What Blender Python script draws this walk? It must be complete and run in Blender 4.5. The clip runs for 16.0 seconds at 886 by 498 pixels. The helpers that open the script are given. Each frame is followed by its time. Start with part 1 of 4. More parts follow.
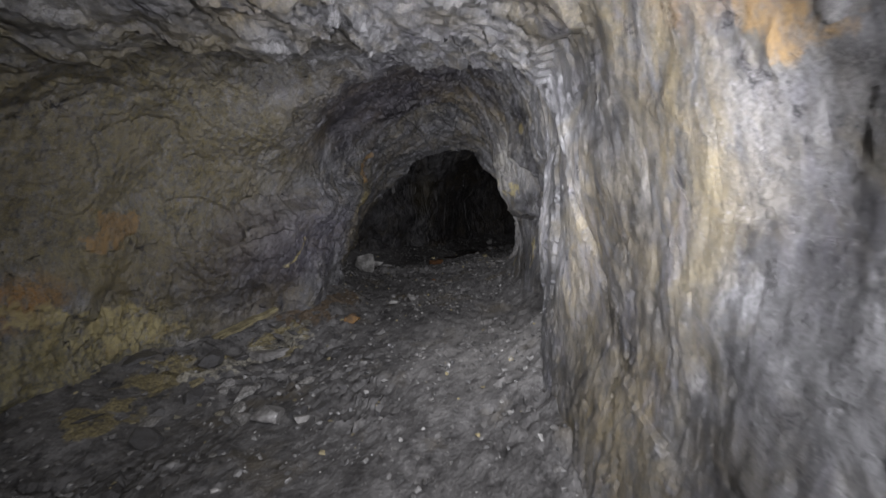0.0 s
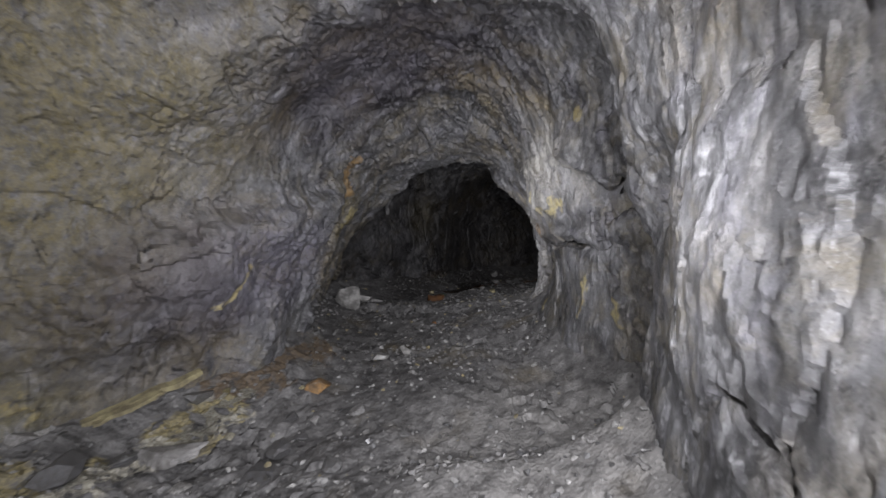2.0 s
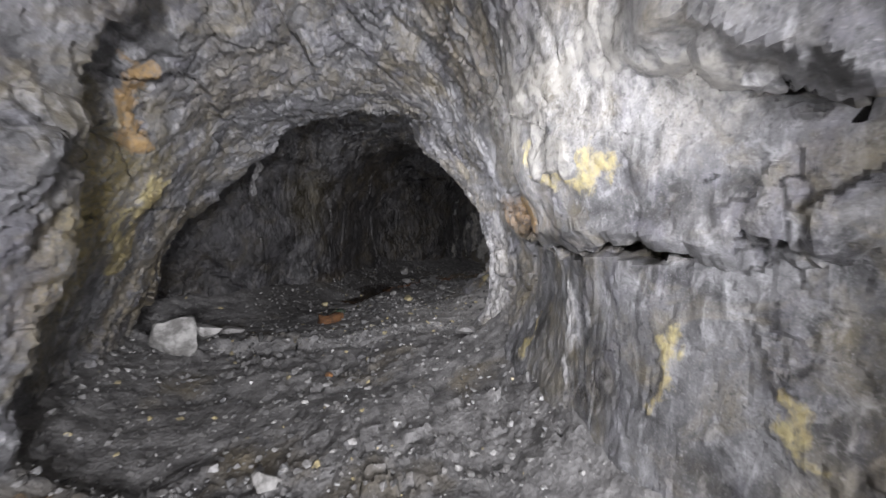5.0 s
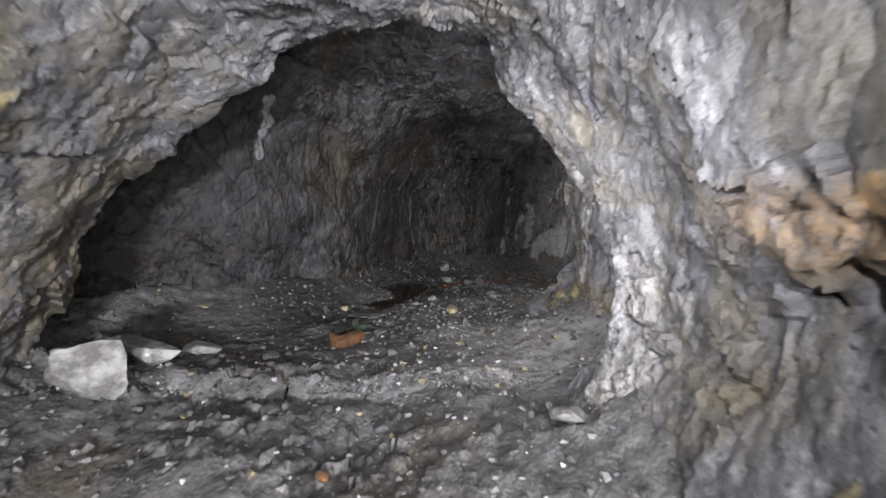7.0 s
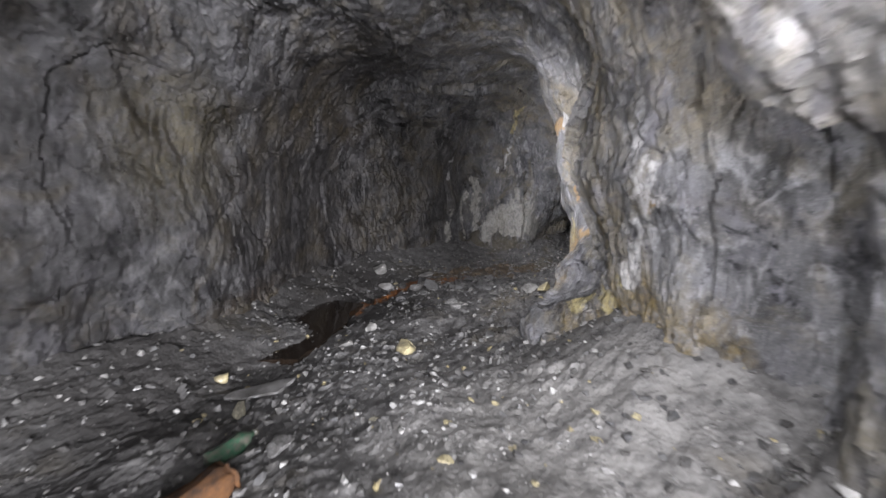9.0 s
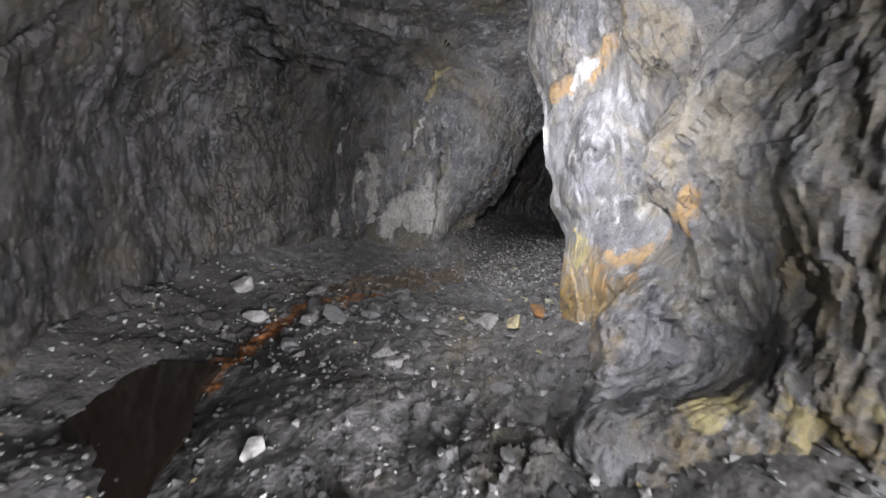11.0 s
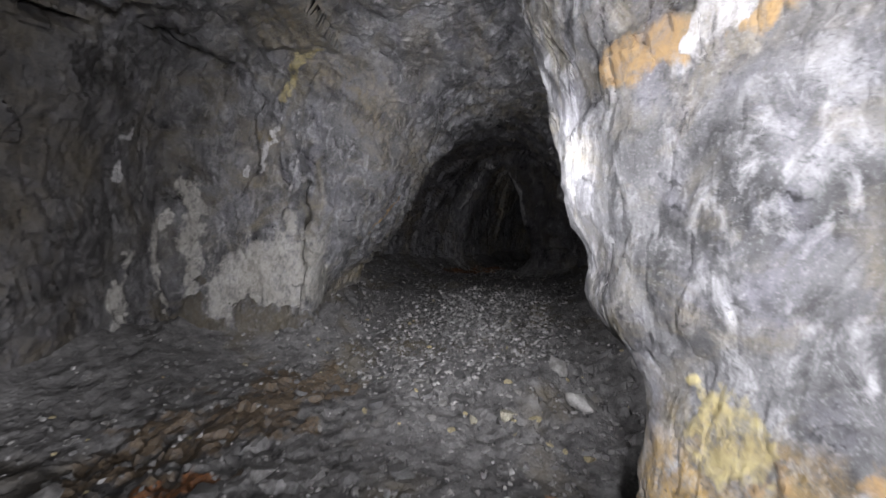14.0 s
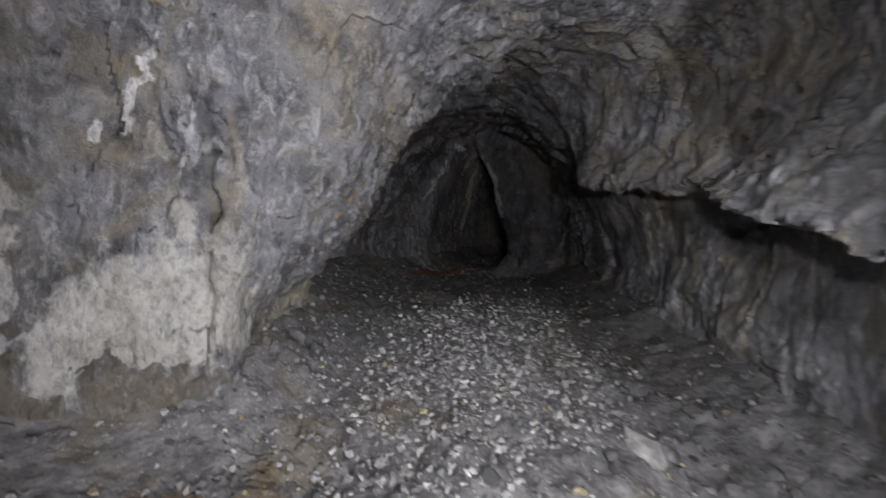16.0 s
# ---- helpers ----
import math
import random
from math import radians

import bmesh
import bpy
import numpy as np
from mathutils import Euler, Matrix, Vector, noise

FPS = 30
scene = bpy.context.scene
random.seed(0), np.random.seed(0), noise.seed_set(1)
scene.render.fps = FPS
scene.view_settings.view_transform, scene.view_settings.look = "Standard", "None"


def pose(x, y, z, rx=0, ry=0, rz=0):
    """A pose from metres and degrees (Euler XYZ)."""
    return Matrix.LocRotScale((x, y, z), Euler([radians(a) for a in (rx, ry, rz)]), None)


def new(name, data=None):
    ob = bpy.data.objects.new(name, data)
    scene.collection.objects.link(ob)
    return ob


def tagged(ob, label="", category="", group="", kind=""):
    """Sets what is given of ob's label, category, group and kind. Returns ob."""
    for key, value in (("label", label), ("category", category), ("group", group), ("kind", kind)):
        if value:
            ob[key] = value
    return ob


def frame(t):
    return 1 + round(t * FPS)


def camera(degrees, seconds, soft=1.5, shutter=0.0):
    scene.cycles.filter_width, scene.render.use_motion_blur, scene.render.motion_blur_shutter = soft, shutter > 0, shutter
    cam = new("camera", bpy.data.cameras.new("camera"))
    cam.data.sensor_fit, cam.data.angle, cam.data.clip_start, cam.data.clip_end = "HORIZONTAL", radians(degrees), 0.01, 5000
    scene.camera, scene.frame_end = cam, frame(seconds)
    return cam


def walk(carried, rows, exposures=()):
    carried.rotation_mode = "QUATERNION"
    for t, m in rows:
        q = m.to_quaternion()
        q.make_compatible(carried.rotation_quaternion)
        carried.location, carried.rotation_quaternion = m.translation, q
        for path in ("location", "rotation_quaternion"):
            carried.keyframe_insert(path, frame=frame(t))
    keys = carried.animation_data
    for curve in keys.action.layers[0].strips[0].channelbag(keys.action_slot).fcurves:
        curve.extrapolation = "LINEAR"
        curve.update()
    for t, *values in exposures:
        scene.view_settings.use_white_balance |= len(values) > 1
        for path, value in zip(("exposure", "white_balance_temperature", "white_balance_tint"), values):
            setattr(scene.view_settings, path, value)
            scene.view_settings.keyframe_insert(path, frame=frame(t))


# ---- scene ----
cam = camera(95.5, 16.0, 1.5, 0.42)
METRES, EYE, TILT, LEAN, TURN = 11.0, 1.40, -7.5, 0.0, 0.0
ROWS = [
    (0.0, 0.0, 0.0, 0.0, -0.0, -0.0, 0.0),
    (0.5, -0.0074, 0.0217, -0.0, -1.45, 2.82, -1.54),
    (1.0, -0.006, 0.0588, -0.0034, 1.1, 4.36, -1.04),
    (1.5, -0.0046, 0.0898, 0.002, 2.43, 3.65, -0.9),
    (2.0, -0.0117, 0.1186, 0.0057, -0.88, 4.18, -1.63),
    (2.5, -0.0187, 0.1374, 0.0077, -5.91, 2.79, -1.94),
    (3.0, -0.0181, 0.1561, 0.0096, -6.27, 2.7, -0.84),
    (3.5, -0.0197, 0.1933, 0.0141, -7.19, 3.42, 0.76),
    (6.0, -0.0071, 0.3437, 0.0362, -18.98, 1.0, -1.35),
    (6.5, -0.0076, 0.3761, 0.0381, -18.48, 0.21, -2.08),
    (7.0, -0.0033, 0.4164, 0.0433, -10.77, 0.36, -4.5),
    (7.5, 0.0027, 0.4447, 0.0464, -11.88, -1.88, -2.73),
    (8.0, 0.0064, 0.4849, 0.0499, -15.79, -3.0, -2.38),
    (8.5, 0.0092, 0.5116, 0.0546, -17.3, -2.52, -2.87),
    (9.0, 0.0191, 0.5616, 0.0556, -20.9, -1.84, 2.34),
    (9.5, 0.0227, 0.605, 0.0591, -22.98, -3.45, 1.21),
    (10.0, 0.0228, 0.6451, 0.0618, -31.34, -5.2, -0.65),
    (12.5, 0.0788, 0.7766, 0.0914, -46.19, -4.05, 1.49),
    (13.0, 0.0998, 0.7961, 0.0944, -49.18, -4.19, 1.86),
    (13.5, 0.1137, 0.8147, 0.0967, -57.7, -3.7, 2.18),
    (14.0, 0.1239, 0.8319, 0.1009, -61.33, -2.14, 1.89),
    (14.5, 0.148, 0.8478, 0.0983, -65.19, -1.08, -0.08),
    (15.0, 0.1739, 0.863, 0.0988, -68.39, -5.62, 2.67),
    (15.5, 0.1928, 0.8811, 0.1014, -72.09, -5.05, 1.69),
    (16.0, 0.2103, 0.9107, 0.1082, -69.47, -3.82, 2.59),
]
EXPOSURES = [(0.0, 0.95), (1.0, 1.35), (2.0, 1.75), (3.5, 2.4), (6.5, 3.5), (7.5, 3.8), (8.5, 4.15), (9.5, 4.75), (10.0, 4.9), (12.5, 4.7), (14.0, 4.85), (15.0, 5.0), (16.0, 5.5)]
walk(cam, [(t, pose(0, 0, EYE, TILT, LEAN, TURN) @ pose(METRES * x, METRES * y, METRES * z, 90 + pitch, roll, yaw)) for t, x, y, z, yaw, pitch, roll in ROWS], EXPOSURES)

# ---- world and light ----
# the only light down here is the walker's hand lamp; it stands at rest at stations along the walked line
world = bpy.data.worlds.new("underground")
scene.world = world
world.use_nodes = True
world.node_tree.nodes["Background"].inputs["Color"].default_value = (0, 0, 0, 1)
world.node_tree.nodes["Background"].inputs["Strength"].default_value = 0.0

LAMPS = [
    # x, y, z, heading, watts, beam: held at head height, a little over and beside the eye
    (0.20, -0.50, 1.56, 0, 65, 135),
    (0.14, 0.38, 1.50, 0, 46, 135),
    (0.11, 1.22, 1.45, 0, 30, 135),
    (0.03, 2.03, 1.46, -12, 24, 150),
    (0.11, 3.68, 1.48, -19, 8.5, 135),
    (0.18, 4.50, 1.45, -11, 5.8, 135),
    (0.29, 5.32, 1.43, -28, 5.0, 130),
    (0.42, 6.15, 1.38, -38, 4.2, 130),
    (0.44, 6.95, 1.33, -46, 3.2, 130),
    (1.06, 8.51, 1.44, -60, 4.4, 125),
    (1.56, 9.11, 1.44, -76, 3.6, 125),
    (2.20, 9.60, 1.42, -70, 3.0, 112),
    (2.42, 9.92, 1.46, -72, 1.5, 130),
]
for lx, ly, lz, heading, watts, beam in LAMPS:
    lamp = bpy.data.lights.new("hand_lamp", "SPOT")
    lamp.energy, lamp.shadow_soft_size, lamp.color = watts, 0.025, (0.925, 0.92, 0.985)
    lamp.spot_size, lamp.spot_blend = radians(beam), 0.75
    new("hand_lamp", lamp).matrix_basis = pose(lx, ly, lz, 84, 0, heading)


# ---- noise on arrays ----
def hashed(i, j, k, seed):
    h = (i.astype(np.int64) * 374761393 + j.astype(np.int64) * 668265263 + k.astype(np.int64) * 2147483647 + seed * 1274126177) & 0xFFFFFFFF
    h = ((h ^ (h >> 13)) * 1274126177) & 0xFFFFFFFF
    h = ((h ^ (h >> 16)) * 2246822519) & 0xFFFFFFFF
    return ((h ^ (h >> 15)) & 0xFFFFFF) / float(0xFFFFFF)


def value_noise(p, seed=0):
    """Smooth noise in -1..1 at the points p (n, 3), one cell a unit."""
    b = np.floor(p)
    f = p - b
    f = f * f * f * (f * (f * 6 - 15) + 10)
    total = np.zeros(len(p))
    for dx in (0, 1):
        for dy in (0, 1):
            for dz in (0, 1):
                w = (f[:, 0] if dx else 1 - f[:, 0]) * (f[:, 1] if dy else 1 - f[:, 1]) * (f[:, 2] if dz else 1 - f[:, 2])
                total += w * hashed(b[:, 0] + dx, b[:, 1] + dy, b[:, 2] + dz, seed)
    return total * 2 - 1


def fractal(p, octaves=4, seed=0, gain=0.5):
    total, a = np.zeros(len(p)), 1.0
    for o in range(octaves):
        total += a * value_noise(p * 2.0 ** o + 17.3 * o, seed + o)
        a *= gain
    return total


def broken_rock(p, seed=0, tilt=1.0):
    """Fractured rock at the points p: every block has its own height and slope (about -1..1); and how near the next joint is (0 in the joint)."""
    b = np.floor(p)
    best, second = np.full(len(p), 9.0), np.full(len(p), 9.0)
    height = np.zeros(len(p))
    for dx in (-1, 0, 1):
        for dy in (-1, 0, 1):
            for dz in (-1, 0, 1):
                i, j, k = b[:, 0] + dx, b[:, 1] + dy, b[:, 2] + dz
                v = np.stack([i + hashed(i, j, k, seed), j + hashed(i, j, k, seed + 1), k + hashed(i, j, k, seed + 2)], 1)
                d = p - v
                dist = np.sqrt((d * d).sum(1))
                slope = np.stack([hashed(i, j, k, seed + 3), hashed(i, j, k, seed + 4), hashed(i, j, k, seed + 5)], 1) * 2 - 1
                h = hashed(i, j, k, seed + 6) * 2 - 1 + tilt * (d * slope).sum(1)
                closer = dist < best
                second = np.where(closer, best, np.minimum(second, dist))
                height = np.where(closer, h, height)
                best = np.where(closer, dist, best)
    return height, second - best


# ---- materials ----
def nodes_of(name):
    m = bpy.data.materials.new(name)
    m.use_nodes = True
    t = m.node_tree
    return m, t, t.nodes["Principled BSDF"]


def add(t, kind, **inputs):
    n = t.nodes.new(kind)
    for key, value in inputs.items():
        n.inputs[key.replace("_", " ")].default_value = value
    return n


def noise_node(t, where, scale, detail=4.0, rough=0.6, distort=0.0):
    n = add(t, "ShaderNodeTexNoise", Scale=scale, Detail=detail, Roughness=rough, Distortion=distort)
    t.links.new(where, n.inputs["Vector"])
    return n.outputs["Fac"]


def ramp(t, value, low, high, a=(0, 0, 0, 1), b=(1, 1, 1, 1)):
    n = t.nodes.new("ShaderNodeValToRGB")
    n.color_ramp.elements[0].position, n.color_ramp.elements[1].position = low, high
    n.color_ramp.elements[0].color, n.color_ramp.elements[1].color = a, b
    t.links.new(value, n.inputs["Fac"])
    return n.outputs["Color"]


def mixed(t, fac, a, b):
    n = t.nodes.new("ShaderNodeMix")
    n.data_type = "RGBA"
    if isinstance(fac, float):
        n.inputs[0].default_value = fac
    else:
        t.links.new(fac, n.inputs[0])
    for slot, c in ((6, a), (7, b)):
        if isinstance(c, tuple):
            n.inputs[slot].default_value = (*c, 1)
        else:
            t.links.new(c, n.inputs[slot])
    return n.outputs[2]


def math_node(t, op, a, b=None):
    n = t.nodes.new("ShaderNodeMath")
    n.operation = op
    n.use_clamp = True
    for i, v in enumerate((a, b)):
        if v is None:
            continue
        if isinstance(v, (int, float)):
            n.inputs[i].default_value = v
        else:
            t.links.new(v, n.inputs[i])
    return n.outputs[0]


def stretched(t, scale, turn=(0, 0, 0)):
    g = t.nodes.new("ShaderNodeTexCoord")
    n = t.nodes.new("ShaderNodeMapping")
    n.inputs["Scale"].default_value, n.inputs["Rotation"].default_value = scale, turn
    t.links.new(g.outputs["Object"], n.inputs["Vector"])
    return n.outputs["Vector"]


def spot_mask(t, where, centre, size, wobble=0.5):
    """A stain with ragged edges round a place: 1 in its middle, 0 outside."""
    n = t.nodes.new("ShaderNodeMapping")
    n.vector_type = "TEXTURE"
    n.inputs["Location"].default_value, n.inputs["Scale"].default_value = centre, size
    t.links.new(where, n.inputs["Vector"])
    length = t.nodes.new("ShaderNodeVectorMath")
    length.operation = "LENGTH"
    t.links.new(n.outputs[0], length.inputs[0])
    rag = noise_node(t, where, 4.0, 6.0, 0.65)
    s = t.nodes.new("ShaderNodeMath")
    s.operation = "MULTIPLY_ADD"
    t.links.new(rag, s.inputs[0])
    s.inputs[1].default_value = 2.4 * wobble
    t.links.new(length.outputs["Value"], s.inputs[2])
    half = t.nodes.new("ShaderNodeMath")
    half.operation = "MULTIPLY"
    t.links.new(s.outputs[0], half.inputs[0])
    half.inputs[1].default_value = 0.4
    edge = 0.4 * (0.8 + 1.2 * wobble)
    return ramp(t, half.outputs[0], edge - 0.12, edge + 0.16, (1, 1, 1, 1), (0, 0, 0, 1))


def bumped(t, shader, height, strength, distance):
    b = add(t, "ShaderNodeBump", Strength=strength, Distance=distance)
    t.links.new(height, b.inputs["Height"])
    t.links.new(b.outputs["Normal"], shader.inputs["Normal"])


def rock_material(name, grey, ochre, stains=(), darkened=(), streak=(4, 4, 2.4), cover=None):
    """Damp grey slate with brown and ochre weathering, pale mineral streaks and stains at given places."""
    m, t, s = nodes_of(name)
    plain = stretched(t, (1, 1, 1))
    grainy = stretched(t, streak, (0.25, 0.2, 0.3))
    big, mid = noise_node(t, plain, 0.9, 5, 0.6, 0.6), noise_node(t, plain, 4.0, 8, 0.68, 0.3)
    fine, veins = noise_node(t, plain, 38.0, 8, 0.75), noise_node(t, grainy, 3.0, 9, 0.7, 0.8)
    patchy = noise_node(t, grainy, 7.0, 8, 0.75, 0.5)
    dark = tuple(c * 0.27 for c in grey)
    light = tuple(min(0.8, c * 2.1) for c in grey)
    c = mixed(t, ramp(t, mid, 0.40, 0.64), dark, grey)
    c = mixed(t, ramp(t, veins, 0.50, 0.70), c, light)
    c = mixed(t, math_node(t, "MULTIPLY", ramp(t, big, 0.50, 0.66), ramp(t, veins, 0.38, 0.6)), c, ochre)
    warm, cool = noise_node(t, plain, 2.6, 9, 0.72, 0.9), noise_node(t, grainy, 1.7, 8, 0.7, 0.5)
    c = mixed(t, ramp(t, warm, 0.50, 0.68, (0, 0, 0, 1), (0.65, 0.65, 0.65, 1)), c, (0.235, 0.20, 0.125))
    c = mixed(t, ramp(t, cool, 0.52, 0.68, (0, 0, 0, 1), (0.6, 0.6, 0.6, 1)), c, (0.20, 0.195, 0.225))
    for colour, centre, size, wobble in stains:
        c = mixed(t, math_node(t, "MULTIPLY", spot_mask(t, plain, centre, size, wobble), ramp(t, patchy, 0.36, 0.62, (0, 0, 0, 1), (0.9, 0.9, 0.9, 1))), c, colour)
    micro = noise_node(t, plain, 130.0, 5, 0.7)
    c = mixed(t, ramp(t, micro, 0.56, 0.74, (0, 0, 0, 1), (0.7, 0.7, 0.7, 1)), c, light)
    c = mixed(t, ramp(t, micro, 0.30, 0.45, (0.75, 0.75, 0.75, 1), (0, 0, 0, 1)), c, dark)
    c = mixed(t, ramp(t, fine, 0.60, 0.76), c, light)
    c = mixed(t, ramp(t, fine, 0.32, 0.44, (1, 1, 1, 1), (0, 0, 0, 1)), c, dark)
    # thin open fissures, broken off here and there
    bent = t.nodes.new("ShaderNodeVectorMath")
    bent.operation = "MULTIPLY_ADD"
    t.links.new(mixed(t, 0.5, mid, warm), bent.inputs[0])
    bent.inputs[1].default_value = (0.9, 0.7, 1.1)
    t.links.new(stretched(t, (1, 1, 1.5), (0.35, 0.3, 0.2)), bent.inputs[2])
    fissure = t.nodes.new("ShaderNodeTexVoronoi")
    fissure.feature = "DISTANCE_TO_EDGE"
    fissure.inputs["Scale"].default_value = 1.5
    t.links.new(bent.outputs[0], fissure.inputs["Vector"])
    cracked = math_node(t, "MULTIPLY", ramp(t, fissure.outputs["Distance"], 0.004, 0.017, (0.9, 0.9, 0.9, 1), (0, 0, 0, 1)), ramp(t, cool, 0.55, 0.62))
    c = mixed(t, cracked, c, tuple(v * 0.5 for v in dark))
    for colour, centre, size, wobble in darkened:
        # multiplied in: keeps the rock's pattern, darkens it for wet and painted shade
        darker = t.nodes.new("ShaderNodeMix")
        darker.data_type, darker.blend_type = "RGBA", "MULTIPLY"
        t.links.new(spot_mask(t, plain, centre, size, wobble), darker.inputs[0])
        t.links.new(c, darker.inputs[6])
        darker.inputs[7].default_value = (*colour, 1)
        c = darker.outputs[2]
    if cover:
        # a crust that thins out into the bare rock
        thickness = t.nodes.new("ShaderNodeAttribute")
        thickness.attribute_name = "cover"
        grown = t.nodes.new("ShaderNodeMath")
        grown.operation, grown.use_clamp = "MULTIPLY_ADD", False
        t.links.new(patchy, grown.inputs[0])
        grown.inputs[1].default_value = 2.6
        t.links.new(thickness.outputs["Fac"], grown.inputs[2])
        mask = math_node(t, "MULTIPLY", ramp(t, math_node(t, "MULTIPLY", grown.outputs[0], 0.4), 0.74, 0.98, (0, 0, 0, 1), (0.92, 0.92, 0.92, 1)), ramp(t, thickness.outputs["Fac"], 0.05, 0.6))
        crusted = mixed(t, ramp(t, mid, 0.36, 0.62), cover[1], cover[0])
        crusted = mixed(t, ramp(t, fine, 0.36, 0.48, (0.7, 0.7, 0.7, 1), (0, 0, 0, 1)), crusted, cover[1])
        c = mixed(t, mask, c, crusted)
    t.links.new(c, s.inputs["Base Color"])
    t.links.new(ramp(t, mid, 0.35, 0.65, (0.27, 0.27, 0.27, 1), (0.68, 0.68, 0.68, 1)), s.inputs["Roughness"])
    s.inputs["Specular IOR Level"].default_value = 0.6
    h = mixed(t, 0.6, veins, fine)
    chips = add(t, "ShaderNodeTexVoronoi", Scale=6.0)
    t.links.new(grainy, chips.inputs["Vector"])
    small = add(t, "ShaderNodeTexVoronoi", Scale=24.0)
    t.links.new(stretched(t, (1, 1, 0.5), (0.2, 0.3, 0.1)), small.inputs["Vector"])
    h = mixed(t, 0.4, h, patchy)
    h = mixed(t, 0.14, h, chips.outputs["Distance"])
    h = mixed(t, 0.18, h, small.outputs["Distance"])
    h = mixed(t, 0.10, h, micro)
    h = mixed(t, math_node(t, "MULTIPLY", cracked, 0.6), h, (0.0, 0.0, 0.0))
    bumped(t, s, h, 0.9, 0.04)
    return m


OCHRE, RUST, CALCITE = (0.30, 0.23, 0.09), (0.42, 0.17, 0.04), (0.62, 0.60, 0.57)
SLATE_GREY, SLATE_BROWN = (0.197, 0.196, 0.20), (0.19, 0.155, 0.09)
STAINS = (
    ((0.20, 0.17, 0.08), (-0.4, 9.2, 1.45), (0.45, 0.45, 0.45), 0.6),
    ((0.17, 0.125, 0.075), (0.0, 9.7, 0.15), (0.5, 0.8, 0.22), 0.5),
    ((0.42, 0.37, 0.17), (-2.4, 2.5, 0.25), (0.7, 0.9, 0.4), 0.45),
    ((0.25, 0.21, 0.10), (-2.1, 2.7, 1.5), (1.5, 1.5, 1.3), 0.5),
    ((0.21, 0.20, 0.25), (-1.6, 4.3, 1.0), (0.9, 0.9, 0.45), 0.4),
    ((0.32, 0.25, 0.07), (-1.1, 5.5, 1.1), (0.5, 0.6, 0.7), 0.5),
    ((0.36, 0.18, 0.05), (-2.5, 2.2, 0.75), (0.5, 0.4, 0.2), 0.5),
    ((0.45, 0.24, 0.07), (0.55, 0.75, 2.0), (0.4, 0.3, 0.25), 0.4),
    (CALCITE, (1.05, 6.1, 0.75), (0.25, 0.14, 0.5), 0.6),
    ((0.5, 0.49, 0.47), (0.9, 4.7, 1.8), (0.4, 0.8, 0.35), 0.5),
    ((0.38, 0.25, 0.13), (0.95, 5.2, 1.3), (0.3, 0.5, 0.12), 0.4),
    ((0.34, 0.25, 0.09), (1.6, 7.7, 0.4), (0.4, 0.6, 0.45), 0.6),
    ((0.42, 0.27, 0.07), (2.4, 8.9, 0.50), (0.45, 0.5, 0.30), 0.9),
)
# dark wet slate, with painted shade where the lamp beam falls short
DAMP_SHADE = (
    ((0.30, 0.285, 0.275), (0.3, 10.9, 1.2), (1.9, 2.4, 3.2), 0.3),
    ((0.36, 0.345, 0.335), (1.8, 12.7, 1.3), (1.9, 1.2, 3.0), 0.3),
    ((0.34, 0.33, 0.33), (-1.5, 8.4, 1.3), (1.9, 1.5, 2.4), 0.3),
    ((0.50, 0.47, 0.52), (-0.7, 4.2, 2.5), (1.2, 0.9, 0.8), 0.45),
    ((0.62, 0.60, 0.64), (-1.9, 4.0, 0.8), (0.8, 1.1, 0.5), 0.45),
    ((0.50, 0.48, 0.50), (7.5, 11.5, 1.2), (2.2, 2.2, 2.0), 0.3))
ROCK = rock_material("slate_rock", SLATE_GREY, SLATE_BROWN, STAINS, DAMP_SHADE)


